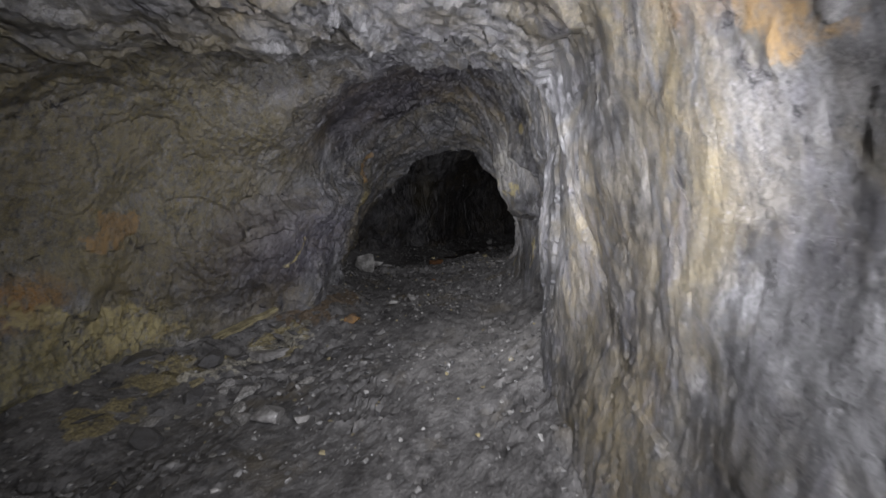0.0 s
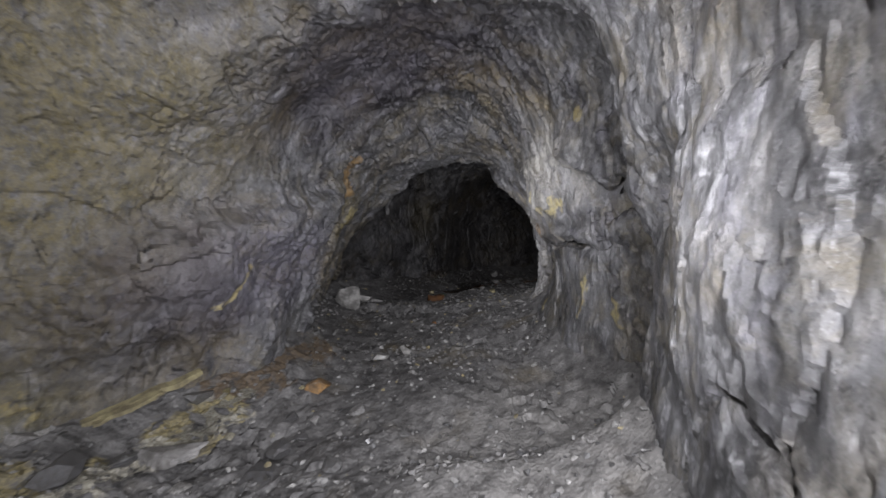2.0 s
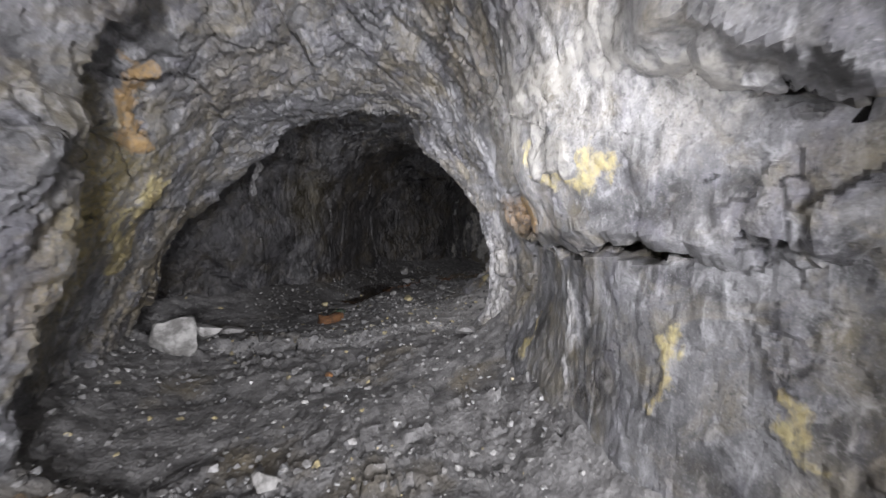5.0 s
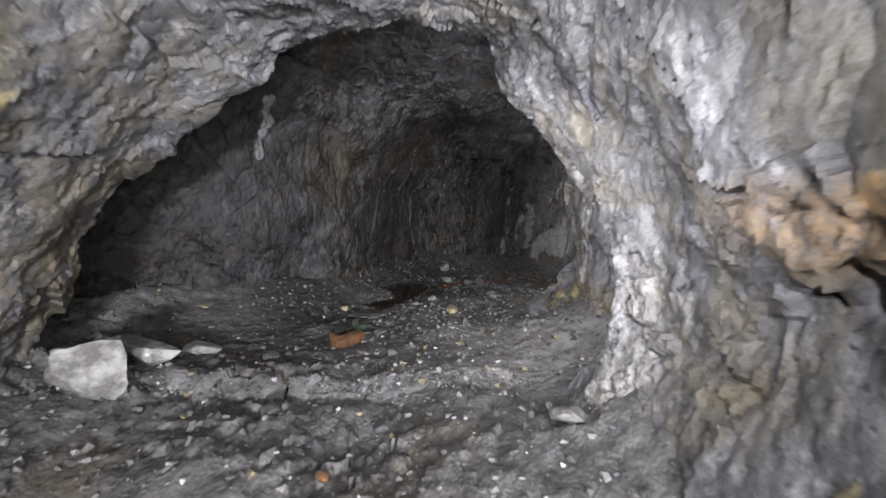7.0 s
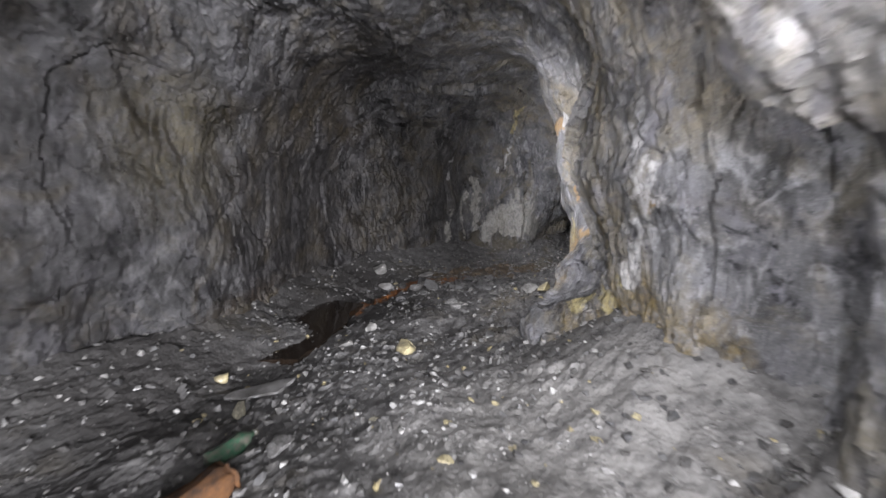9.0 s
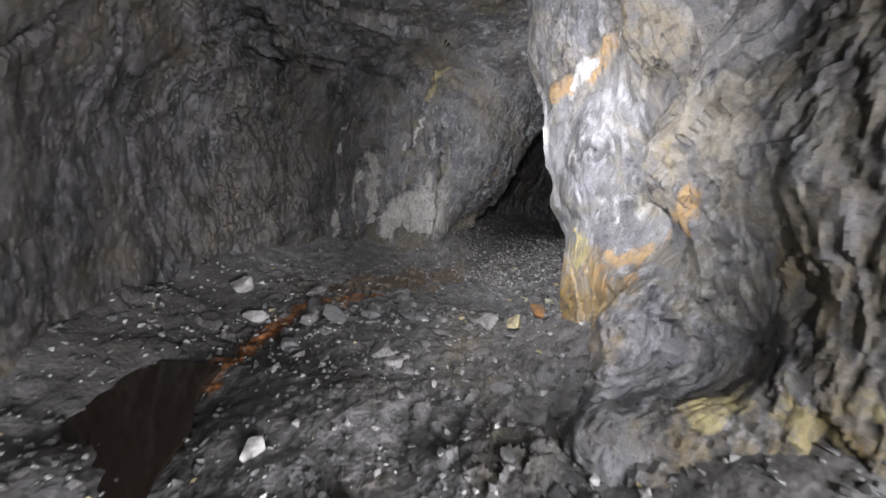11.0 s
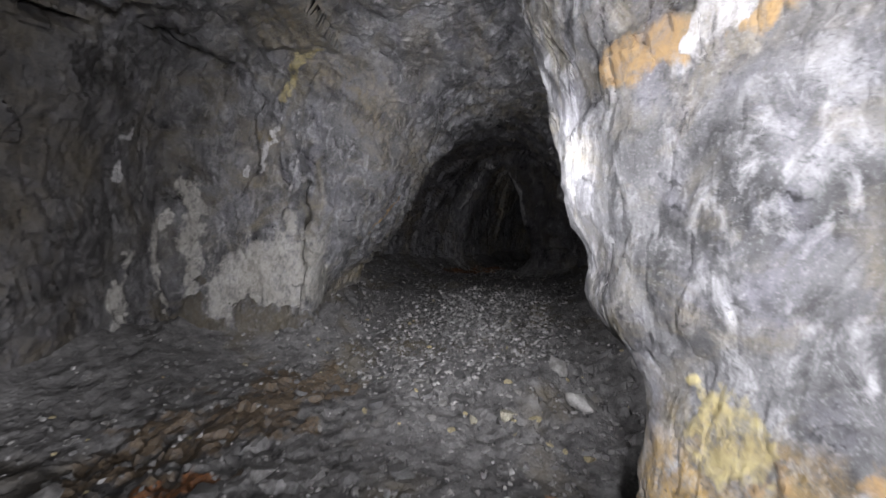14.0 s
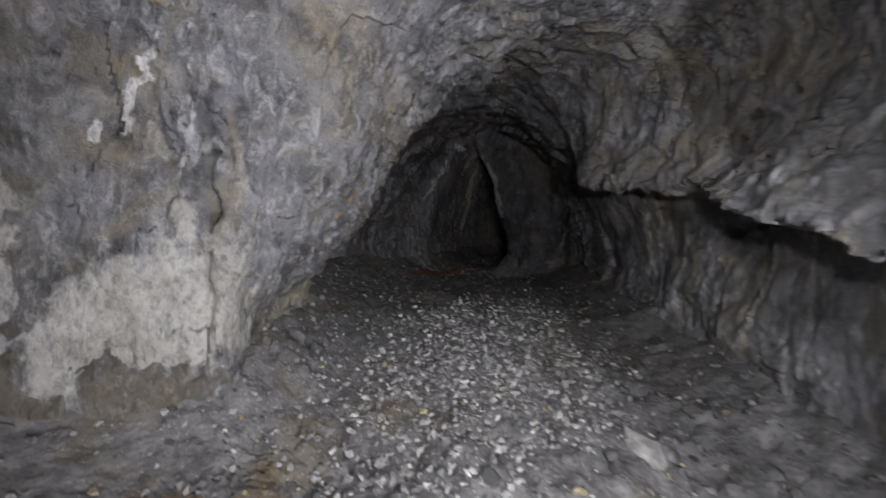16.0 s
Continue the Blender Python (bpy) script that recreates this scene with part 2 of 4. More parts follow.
def ground_material(name, cover=None):
    """Trodden mud full of grit, where wanted under a thin layer of silt or iron slime that frays out."""
    m, t, s = nodes_of(name)
    plain = stretched(t, (1, 1, 1))
    big, mid, fine = noise_node(t, plain, 1.3, 5), noise_node(t, plain, 9.0, 8, 0.7), noise_node(t, plain, 60.0, 6, 0.7)
    cell = add(t, "ShaderNodeTexVoronoi", Scale=42.0)
    t.links.new(plain, cell.inputs["Vector"])
    c = mixed(t, ramp(t, mid, 0.35, 0.65), (0.055, 0.053, 0.052), (0.21, 0.205, 0.20))
    c = mixed(t, ramp(t, big, 0.55, 0.7), c, (0.13, 0.11, 0.075))
    c = mixed(t, ramp(t, fine, 0.6, 0.75), c, (0.48, 0.47, 0.45))
    # dark wet mud on the left, deepened by painted shade beside the beam
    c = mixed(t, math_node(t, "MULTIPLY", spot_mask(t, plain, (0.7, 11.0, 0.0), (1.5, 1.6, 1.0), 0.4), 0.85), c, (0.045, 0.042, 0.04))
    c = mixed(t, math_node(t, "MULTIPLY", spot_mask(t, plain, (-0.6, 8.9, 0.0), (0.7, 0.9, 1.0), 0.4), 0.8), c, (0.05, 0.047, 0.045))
    if cover:
        thickness = t.nodes.new("ShaderNodeAttribute")
        thickness.attribute_name = "cover"
        frayed = math_node(t, "MULTIPLY", thickness.outputs["Fac"], ramp(t, mid, 0.34, 0.60))
        c = mixed(t, ramp(t, frayed, 0.12, 0.55, (0, 0, 0, 1), (0.9, 0.9, 0.9, 1)), c, mixed(t, ramp(t, fine, 0.4, 0.6), cover[1], cover[0]))
    # dry trodden dust
    for centre, size in (((1.2, 7.4, 0.2), (0.75, 0.9, 1.0)), ((0.5, 3.2, 0.1), (0.8, 1.1, 1.0))):
        dusty = math_node(t, "MULTIPLY", spot_mask(t, plain, centre, size, 0.5), ramp(t, mid, 0.30, 0.6))
        c = mixed(t, math_node(t, "MULTIPLY", dusty, 0.75), c, (0.29, 0.28, 0.265))
    t.links.new(c, s.inputs["Base Color"])
    t.links.new(ramp(t, big, 0.35, 0.6, (0.35, 0.35, 0.35, 1), (0.8, 0.8, 0.8, 1)), s.inputs["Roughness"])
    bumped(t, s, mixed(t, 0.5, cell.outputs["Distance"], fine), 0.6, 0.02)
    return m


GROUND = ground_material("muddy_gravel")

# ---- plan: stations along the drift ----
# foot of the left wall, foot of the right wall, ground level at either foot, roof height, where the crown lies between the walls,
# how boxy (under 1) or pointed (over 1) the vault is on its left and on its right
ROOM = [
    (-1.2, -3.6, -0.6, -3.6, 0.1, 0.1, 0.3, 0.5, 1.0, 1.0),
    (-2.0, -3.0, 0.8, -3.0, 0.0, 0.2, 2.1, 0.5, 0.8, 0.8),
    (-2.4, -0.5, 0.62, -0.5, -0.05, 0.2, 2.15, 0.5, 0.7, 0.3),
    (-2.6, 1.0, 0.58, 1.0, -0.1, 0.2, 2.15, 0.5, 0.7, 0.22),
    (-2.7, 1.85, 0.60, 1.8, -0.15, 0.25, 2.0, 0.5, 0.7, 0.22),
    (-2.7, 2.05, 0.62, 2.2, -0.15, 0.25, 2.45, 0.5, 0.75, 0.24),
    (-2.5, 3.0, 0.88, 3.22, -0.15, 0.3, 2.45, 0.55, 0.8, 0.3),
]
ARCH = [
    (-2.2, 3.35, 1.38, 3.33, -0.12, 0.3, 2.4, 0.6, 0.85, 0.65),
    (-1.9, 3.7, 1.18, 3.7, -0.1, 0.25, 2.6, 0.6, 0.9, 0.7),
    (-1.5, 4.25, 1.0, 4.3, 0.0, 0.25, 2.72, 0.62, 0.85, 0.9),
    (-1.28, 5.02, 0.92, 4.85, 0.05, 0.25, 2.56, 0.62, 0.9, 1.0),
    (-1.55, 5.14, 0.95, 5.0, 0.05, 0.25, 2.66, 0.62, 0.9, 0.95),
    (-1.6, 5.8, 1.05, 5.7, 0.05, 0.25, 2.42, 0.62, 1.1, 0.85),
    (-1.66, 6.5, 1.14, 6.26, 0.0, 0.25, 2.3, 0.60, 1.35, 0.9),
    (-1.70, 6.98, 1.40, 6.72, 0.0, 0.25, 2.25, 0.60, 1.4, 0.95),
    (-2.6, 7.12, 1.95, 6.84, 0.1, 0.3, 2.65, 0.55, 0.8, 0.8),
]
CHAMBER = [
    (-2.3, 7.8, 1.75, 7.3, 0.0, 0.32, 2.65, 0.5, 0.8, 0.75),
    (-1.3, 8.6, 1.85, 7.9, 0.0, 0.3, 2.5, 0.5, 0.8, 0.7),
    (-0.4, 9.3, 2.2, 8.4, -0.05, 0.3, 2.45, 0.5, 0.65, 0.6),
    (0.05, 10.3, 2.44, 8.84, -0.05, 0.2, 2.45, 0.5, 0.55, 0.55),
    (0.75, 11.5, 2.68, 9.20, -0.05, 0.15, 2.5, 0.5, 0.5, 0.65),
    (2.0, 12.3, 2.80, 9.24, -0.05, 0.1, 2.55, 0.5, 0.5, 0.75),
    (3.15, 12.7, 3.2, 8.72, -0.02, 0.1, 2.55, 0.5, 0.5, 0.8),
]
FAR_DRIFT = [
    (3.85, 11.80, 3.7, 8.80, 0.0, 0.2, 2.5, 0.55, 0.7, 0.9),
    (4.3, 11.95, 4.3, 9.0, 0.1, 0.3, 2.5, 0.65, 1.1, 0.8),
    (5.2, 12.45, 4.8, 9.1, 0.2, 0.4, 2.38, 0.62, 1.45, 0.7),
    (5.6, 12.9, 5.3, 9.2, 0.25, 0.4, 2.45, 0.55, 1.0, 0.8),
    (6.6, 13.1, 6.5, 9.8, 0.2, 0.4, 2.35, 0.5, 1.1, 1.1),
    (8.4, 13.1, 8.4, 10.4, 0.15, 0.3, 2.5, 0.5, 1.0, 0.9),
    (8.7, 12.7, 8.7, 11.4, 0.15, 0.2, 2.25, 0.5, 1.3, 1.2),
    (11.5, 12.6, 11.5, 11.4, 0.1, 0.2, 2.0, 0.5, 1.1, 1.1),
    (12.2, 12.1, 12.2, 12.0, 0.1, 0.1, 0.2, 0.5, 1.0, 1.0),
]
STATIONS = np.array(ROOM + ARCH + CHAMBER + FAR_DRIFT)


def along(steps, smooth=0.07):
    """The stations drawn out into rows, evenly along the middle line, their corners a little rounded."""
    step = np.diff(STATIONS, axis=0)
    length = np.maximum.reduce([np.linalg.norm(step[:, :2], axis=1), np.linalg.norm(step[:, 2:4], axis=1), np.abs(step[:, 6])])
    length[0] *= 0.3
    length[1] *= 0.4
    length[-4:] *= 0.5
    s = np.concatenate([[0], np.cumsum(length)])
    at = np.linspace(0, s[-1], steps)
    rows = np.stack([np.interp(at, s, STATIONS[:, c]) for c in range(10)], 1)
    n = max(1, int(smooth / s[-1] * steps * 2))
    k = np.hanning(2 * n + 3)
    k /= k.sum()
    pad = len(k) // 2
    return np.stack([np.convolve(np.pad(rows[:, c], pad, mode="edge"), k, "valid") for c in range(10)], 1)


def shell(rows, turns):
    """Points (rows, turns, 3) of the drift's bare vault, from the left foot over the crown to the right foot."""
    a = np.linspace(np.pi + 0.12, -0.12, turns * 4)
    ca, sa = np.cos(a), np.sin(a)
    lx, ly, rx, ry, zl, zr, top, crown, box_l, box_r = [rows[:, i:i + 1] for i in range(10)]
    box = np.where(ca < 0, box_l, box_r)
    across = np.sign(ca) * np.abs(ca) ** box
    f = np.where(across < 0, crown * (1 + across), crown + (1 - crown) * across)
    base = zl + (zr - zl) * f
    up = np.sign(sa) * np.abs(sa) ** np.maximum(box, 0.6)
    z = np.where(up > 0, base + (top - base) * up, base + up * 2.0)
    dense = np.stack([lx + (rx - lx) * f, ly + (ry - ly) * f, z], 2)
    # even steps round the vault
    gone = np.concatenate([np.zeros((len(rows), 1)), np.cumsum(np.linalg.norm(np.diff(dense, axis=1), axis=2), axis=1)], axis=1)
    even = np.empty((len(rows), turns, 3))
    for i in range(len(rows)):
        to = np.linspace(0, gone[i, -1], turns)
        for c in range(3):
            even[i, :, c] = np.interp(to, gone[i], dense[i, :, c])
    return even


def normals_of(g):
    n = np.cross(np.gradient(g, axis=1), np.gradient(g, axis=0))
    return n / np.maximum(np.linalg.norm(n, axis=2, keepdims=True), 1e-9)


def grid_mesh(name, grids, material):
    """One mesh out of several point grids, smooth at a coarse angle."""
    verts, faces, start = [], [], 0
    for g in grids:
        r, c = g.shape[:2]
        i = np.arange(r * c).reshape(r, c) + start
        verts.append(g.reshape(-1, 3))
        faces.append(np.stack([i[:-1, :-1], i[:-1, 1:], i[1:, 1:], i[1:, :-1]], 2).reshape(-1, 4))
        start += r * c
    v, f = np.concatenate(verts), np.concatenate(faces)
    me = bpy.data.meshes.new(name)
    me.vertices.add(len(v))
    me.vertices.foreach_set("co", v.astype(np.float32).ravel())
    me.loops.add(f.size)
    me.loops.foreach_set("vertex_index", f.astype(np.int32).ravel())
    me.polygons.add(len(f))
    me.polygons.foreach_set("loop_start", np.arange(0, f.size, 4, dtype=np.int32))
    me.update(calc_edges=True)
    me.polygons.foreach_set("use_smooth", np.ones(len(f), dtype=bool))
    me.set_sharp_from_angle(angle=radians(20))
    me.materials.append(material)
    return new(name, me)


GASHES = [
    # from, to, half width, depth: open joints in the rock
    ((0.97, 4.2, 1.19), (0.97, 5.60, 1.13), 0.030, 0.22),
    ((0.95, 5.1, 1.34), (0.95, 5.6, 1.36), 0.012, 0.08),
    ((0.66, 2.55, 0.1), (0.68, 2.60, 2.0), 0.022, 0.09),
    ((1.0, 3.26, 0.2), (1.0, 3.26, 1.25), 0.05, 0.25),
    ((0.95, 3.25, 1.22), (1.02, 4.15, 1.80), 0.035, 0.18),
    ((0.62, 1.5, 1.1), (0.62, 1.9, 1.9), 0.026, 0.03),
    ((2.0, 12.2, 2.2), (3.4, 12.2, 2.35), 0.034, 0.15),
    ((0.9, 11.5, 2.05), (2.1, 12.2, 2.2), 0.030, 0.12),
    ((3.8, 11.9, 0.0), (3.85, 11.85, 2.0), 0.02, 0.12),
    ((1.05, 6.0, 0.2), (1.1, 6.15, 1.1), 0.015, 0.08),
    ((4.2, 9.1, 1.5), (5.2, 9.3, 1.25), 0.03, 0.12),
    ((3.9, 9.4, 1.9), (4.6, 9.9, 1.6), 0.02, 0.10),
]


LEDGES = [
    # from, to, how high it reaches (below nought: how far down), how far it stands out
    ((-2.25, 3.15, 1.05), (-0.95, 5.05, 1.72), -0.75, 0.20),
    ((3.2, 8.85, 1.18), (6.4, 10.0, 1.72), 0.42, 0.45),
    ((0.95, 3.5, 1.20), (0.97, 5.75, 1.14), 0.35, 0.09),
    ((0.95, 3.15, 1.20), (1.02, 4.35, 1.88), 0.40, 0.22),
    ((1.1, 12.0, 2.2), (3.7, 12.3, 2.3), 0.5, 0.15),
]


BULGES = [
    # centre, reach, how far the rock swells into the drift
    ((2.84, 9.40, 1.45), 0.42, 0.13),
    ((2.25, 8.50, 1.30), 0.22, 0.10),
    ((2.28, 8.55, 1.75), 0.16, 0.08),
    ((0.80, 4.70, 1.62), 0.30, 0.08),
    ((-2.5, 2.4, 0.3), 0.5, 0.15),
    ((1.0, 6.45, 1.15), 0.18, 0.06),
    ((4.6, 11.9, 1.1), 0.5, 0.12),
    ((5.2, 9.4, 0.7), 0.5, 0.15),
    ((2.05, 8.3, 0.25), 0.40, 0.22),
    ((1.15, 6.3, 0.2), 0.30, 0.12),
]


CALM = [
    # centre, reach, what is left of the roughness: faces split smooth
    ((3.55, 12.1, 0.6), 0.75, 0.35),
    ((0.65, 2.4, 1.1), 1.0, 0.38),
    ((0.60, 0.8, 1.2), 1.0, 0.42),
    ((3.0, 12.6, 1.3), 0.9, 0.5),
    ((0.98, 4.7, 0.6), 0.8, 0.22),
    ((0.9, 4.6, 1.65), 0.65, 0.25),
    ((-2.4, 2.6, 1.4), 1.0, 0.6),
    ((0.3, 10.6, 1.3), 1.3, 0.6),
    ((2.45, 8.75, 0.6), 0.6, 0.4),
    ((2.55, 9.05, 1.25), 0.65, 0.28),
    ((-1.0, 8.8, 1.2), 0.9, 0.6),
]


SPURS = [
    # centre, reach, which way the rock juts out or draws back
    ((3.00, 9.35, 1.60), 0.40, (0.0, 0.09, 0.0)),
    ((3.15, 9.40, 1.85), 0.50, (0.05, 0.22, 0.0)),
    ((1.12, 3.42, 1.80), 0.45, (-0.20, 0.0, 0.0)),
    ((2.75, 9.45, 2.05), 0.45, (-0.04, 0.18, -0.03)),
    ((2.92, 9.38, 0.75), 0.42, (0.0, -0.28, 0.0)),
    ((2.85, 9.32, 0.35), 0.40, (0.0, -0.20, 0.0)),
    ((1.95, 8.22, 1.30), 0.50, (-0.10, 0.07, 0.0)),
    ((2.32, 8.66, 1.20), 0.45, (0.15, -0.15, 0.0)),
    ((2.05, 8.60, 2.10), 0.50, (-0.16, 0.20, -0.05)),
    ((1.92, 8.33, 0.22), 0.42, (-0.26, 0.18, 0.0)),
    ((2.05, 8.66, 0.65), 0.40, (-0.12, 0.09, 0.0)),
    ((1.15, 6.75, 1.55), 0.40, (-0.06, 0.16, 0.0)),
    ((0.85, 6.72, 1.95), 0.45, (-0.18, 0.12, -0.04)),
]


def swollen(g, side):
    """The large shape of the rock: hollows, swellings and overhanging ledges."""
    n = normals_of(g).reshape(-1, 3) * side
    p = g.reshape(-1, 3)
    d = 0.10 * fractal(p * 0.9, 3, 31)
    for c, reach, out in BULGES:
        q = np.linalg.norm(p - np.array(c), axis=1) / reach + 0.25 * fractal(p * 4.0, 2, 171)
        d -= out * np.clip((1.45 - q) / 0.9, 0, 1)
    for a, b, rise, out in LEDGES:
        a, b = np.array(a), np.array(b)
        f = ((p - a) @ (b - a)) / ((b - a) @ (b - a))
        away = p - (a + np.clip(f, 0, 1)[:, None] * (b - a))
        flat = np.linalg.norm(away[:, :2], axis=1)
        ends = np.clip(f / 0.15, 0, 1) * np.clip((1 - f) / 0.15, 0, 1)
        up = away[:, 2] + 0.07 * fractal(p * 4.0, 3, 161)
        if rise < 0:
            up = -up
        d -= np.where(flat < 0.9, out * ends * np.clip(up / 0.10, 0, 1) * np.exp(-(np.maximum(up, 0) / rise) ** 2), 0)
    p = p + n * d[:, None]
    for c, reach, way in SPURS:
        q = np.clip(np.linalg.norm(p - np.array(c), axis=1) / reach, 0, 1)
        p = p + ((1 - q * q) ** 2)[:, None] * np.array(way)
    return p.reshape(g.shape)


def roughened(g, side):
    """The broken face of the slate: plates, blocks, joints and grain."""
    n = normals_of(g).reshape(-1, 3) * side
    p = g.reshape(-1, 3)
    warp = p + 0.06 * np.stack([fractal(p * 2.1, 3, 5), fractal(p * 2.1, 3, 15), fractal(p * 2.1, 3, 25)], 1)
    turn = np.array(Matrix.Rotation(0.22, 3, "Y") @ Matrix.Rotation(0.3, 3, "Z"))
    w = warp @ turn.T

    def flakes(q, steps, seed, edge):
        # slate splits in thin plates: level sheets with broken edges
        v = (fractal(q, 4, seed, 0.55) + 2.0) * steps
        whole = np.floor(v)
        rest = np.clip((v - whole - (1 - edge)) / edge, 0, 1)
        return (whole + rest * rest * (3 - 2 * rest) + 0.25 * (v - whole)) / steps - 2.0

    h1, j1 = broken_rock(w * np.array([3.4, 1.8, 0.9]), 41, 1.1)
    h2, j2 = broken_rock(w * np.array([10.0, 7.0, 2.4]), 61, 1.2)
    h3, _ = broken_rock(w * np.array([28.0, 22.0, 9.0]), 81, 1.2)
    d = 0.034 * h1 + 0.008 * h2 + 0.007 * h3 + 0.006 * fractal(p * 16.0, 3, 91)
    d += 0.055 * flakes(w * np.array([2.2, 1.9, 1.3]), 3.0, 141, 0.08) + 0.017 * flakes(w * np.array([6.5, 6.0, 3.8]), 2.5, 151, 0.12)
    calm = 0.75 + 0.45 * fractal(p * 0.8, 2, 181)
    for c, reach, left in CALM:
        q = np.linalg.norm(p - np.array(c), axis=1) / reach
        calm *= left + (1 - left) * np.clip((q - 0.7) / 0.5, 0, 1)
    d *= np.clip(calm, 0.18, 1.25)
    crack = value_noise(p * 1.1, 101) > 0.3
    d += np.clip(calm, 0.1, 1.0) * np.where(crack, 0.02, 0.0) * np.exp(-(j1 / 0.06) ** 2) + 0.005 * np.exp(-(j2 / 0.05) ** 2)
    wander = 0.03 * np.stack([fractal(p * 6.0, 2, 111), fractal(p * 6.0, 2, 121), fractal(p * 6.0, 2, 131)], 1)
    for a, b, half, depth in GASHES:
        a, b = np.array(a), np.array(b)
        f = np.clip(((p - a) @ (b - a)) / ((b - a) @ (b - a)), 0, 1)
        away = p + wander - (a + f[:, None] * (b - a))
        # the joint is a plane that dips into the rock: only the distance across it counts
        across = np.linalg.norm(away - n * (away * n).sum(1)[:, None], axis=1)
        near = np.abs((away * n).sum(1)) < 0.5
        d += np.where(near, depth * np.exp(-(across / half) ** 4), 0)
    return (p + n * d[:, None]).reshape(g.shape)


ROWS_ALONG, TURNS = 1650, 430
rows = along(ROWS_ALONG)
bare = shell(rows, TURNS)
if float((normals_of(bare)[:, TURNS // 2, 2]).mean()) < 0:
    flip = -1.0
else:
    flip = 1.0
rough = roughened(swollen(bare, flip), flip)
coarse = along(120)
outer = shell(coarse, 40)
outer = outer + normals_of(outer) * 0.45 * flip
CUT1, CUT2 = int(TURNS * 0.36), int(TURNS * 0.64)
O1, O2 = 14, 26
WALLS = {}
for name, a, b, oa, ob_, mat, label in (
        ("wall_left", 0, CUT1 + 1, 0, O1 + 1, ROCK, "rough damp slate mine wall, grey with ochre and yellow stains"),
        ("ceiling", CUT1, CUT2 + 1, O1, O2 + 1, ROCK, "low arched mine roof of dark broken slate"),
        ("wall_right", CUT2, TURNS, O2, 40, ROCK, "rough layered slate mine wall with white mineral and rust stains")):
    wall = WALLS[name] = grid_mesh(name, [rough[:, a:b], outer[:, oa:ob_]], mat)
    tagged(wall, label, "rock wall" if name != "ceiling" else "rock ceiling", "", "structure")


# ---- ground ----
def ground_points(rows, count):
    f = np.linspace(-0.12, 1.12, count)[None, :]
    lx, ly, rx, ry, zl, zr = [rows[:, i:i + 1] for i in range(6)]
    x, y = lx + (rx - lx) * f, ly + (ry - ly) * f
    z = zl + (zr - zl) * np.clip(f, 0, 1) ** 1.6 + 0.28 * (1 - np.clip(f / 0.26, 0, 1)) ** 1.5 + 0.22 * (np.clip((f - 0.8) / 0.2, 0, 1.5)) ** 2
    return np.stack([x, y, z], 2)


def trodden(g):
    p = g.reshape(-1, 3).copy()
    q = p * np.array([1, 1, 0])
    h, j = broken_rock(q * 9.0, 7, 1.3)
    h2, _ = broken_rock(q * 22.0, 9, 1.3)
    lumps = np.clip(fractal(q * 1.6, 3, 3) + 0.3, 0, 1)
    p[:, 2] += 0.05 * fractal(q * 1.7, 3, 1) + lumps * (0.022 * h - 0.008 * np.exp(-(j / 0.07) ** 2)) + 0.005 * h2 + 0.006 * fractal(q * 24, 3, 4)
    return p.reshape(g.shape)


floor_grid = trodden(ground_points(along(820), 240))
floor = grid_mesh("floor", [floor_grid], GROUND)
floor.data.set_sharp_from_angle(angle=radians(45))
tagged(floor, "uneven mine floor of trodden dark mud and slate rubble", "ground", "", "structure")


# ---- stones ----
def stone_points(seed, flat=0.75):
    """Corners and faces of one broken stone about 1 across."""
    r = random.Random(seed)
    bm = bmesh.new()
    for _ in range(13):
        v = Vector((r.gauss(0, 1), r.gauss(0, 1), r.gauss(0, 1))).normalized() * r.uniform(0.40, 0.55)
        bm.verts.new((v.x * 1.15, v.y * r.uniform(0.75, 1.0), v.z * flat))
    hull = bmesh.ops.convex_hull(bm, input=bm.verts)
    bmesh.ops.delete(bm, geom=[v for v in bm.verts if not v.link_faces], context="VERTS")
    bmesh.ops.triangulate(bm, faces=bm.faces)
    bm.verts.index_update()
    v = np.array([v.co[:] for v in bm.verts])
    f = np.array([[x.index for x in face.verts] for face in bm.faces])
    bm.free()
    return v, f


def stone_material(name, shades, island):
    """Broken stone whose shade differs from piece to piece."""
    m, t, s = nodes_of(name)
    if island:
        pick = t.nodes.new("ShaderNodeNewGeometry").outputs["Random Per Island"]
    else:
        pick = t.nodes.new("ShaderNodeObjectInfo").outputs["Random"]
    r = t.nodes.new("ShaderNodeValToRGB")
    r.color_ramp.interpolation = "CONSTANT"
    while len(r.color_ramp.elements) < len(shades):
        r.color_ramp.elements.new(0.5)
    for e, (at, c) in zip(r.color_ramp.elements, shades):
        e.position, e.color = at, (*c, 1)
    t.links.new(pick, r.inputs["Fac"])
    plain = stretched(t, (1, 1, 1))
    mid, fine = noise_node(t, plain, 14.0 if island else 9.0, 7, 0.7), noise_node(t, plain, 90.0, 5, 0.7)
    c = mixed(t, ramp(t, mid, 0.42, 0.62, (0.75, 0.75, 0.75, 1), (0, 0, 0, 1)), r.outputs["Color"], (0.07, 0.066, 0.06))
    c = mixed(t, ramp(t, fine, 0.6, 0.8), c, (0.42, 0.41, 0.39))
    t.links.new(c, s.inputs["Base Color"])
    t.links.new(ramp(t, mid, 0.3, 0.7, (0.22, 0.22, 0.22, 1), (0.6, 0.6, 0.6, 1)), s.inputs["Roughness"])
    s.inputs["Coat Weight"].default_value, s.inputs["Coat Roughness"].default_value = 0.18, 0.2
    bumped(t, s, mixed(t, 0.5, mid, fine), 0.6, 0.01)
    return m


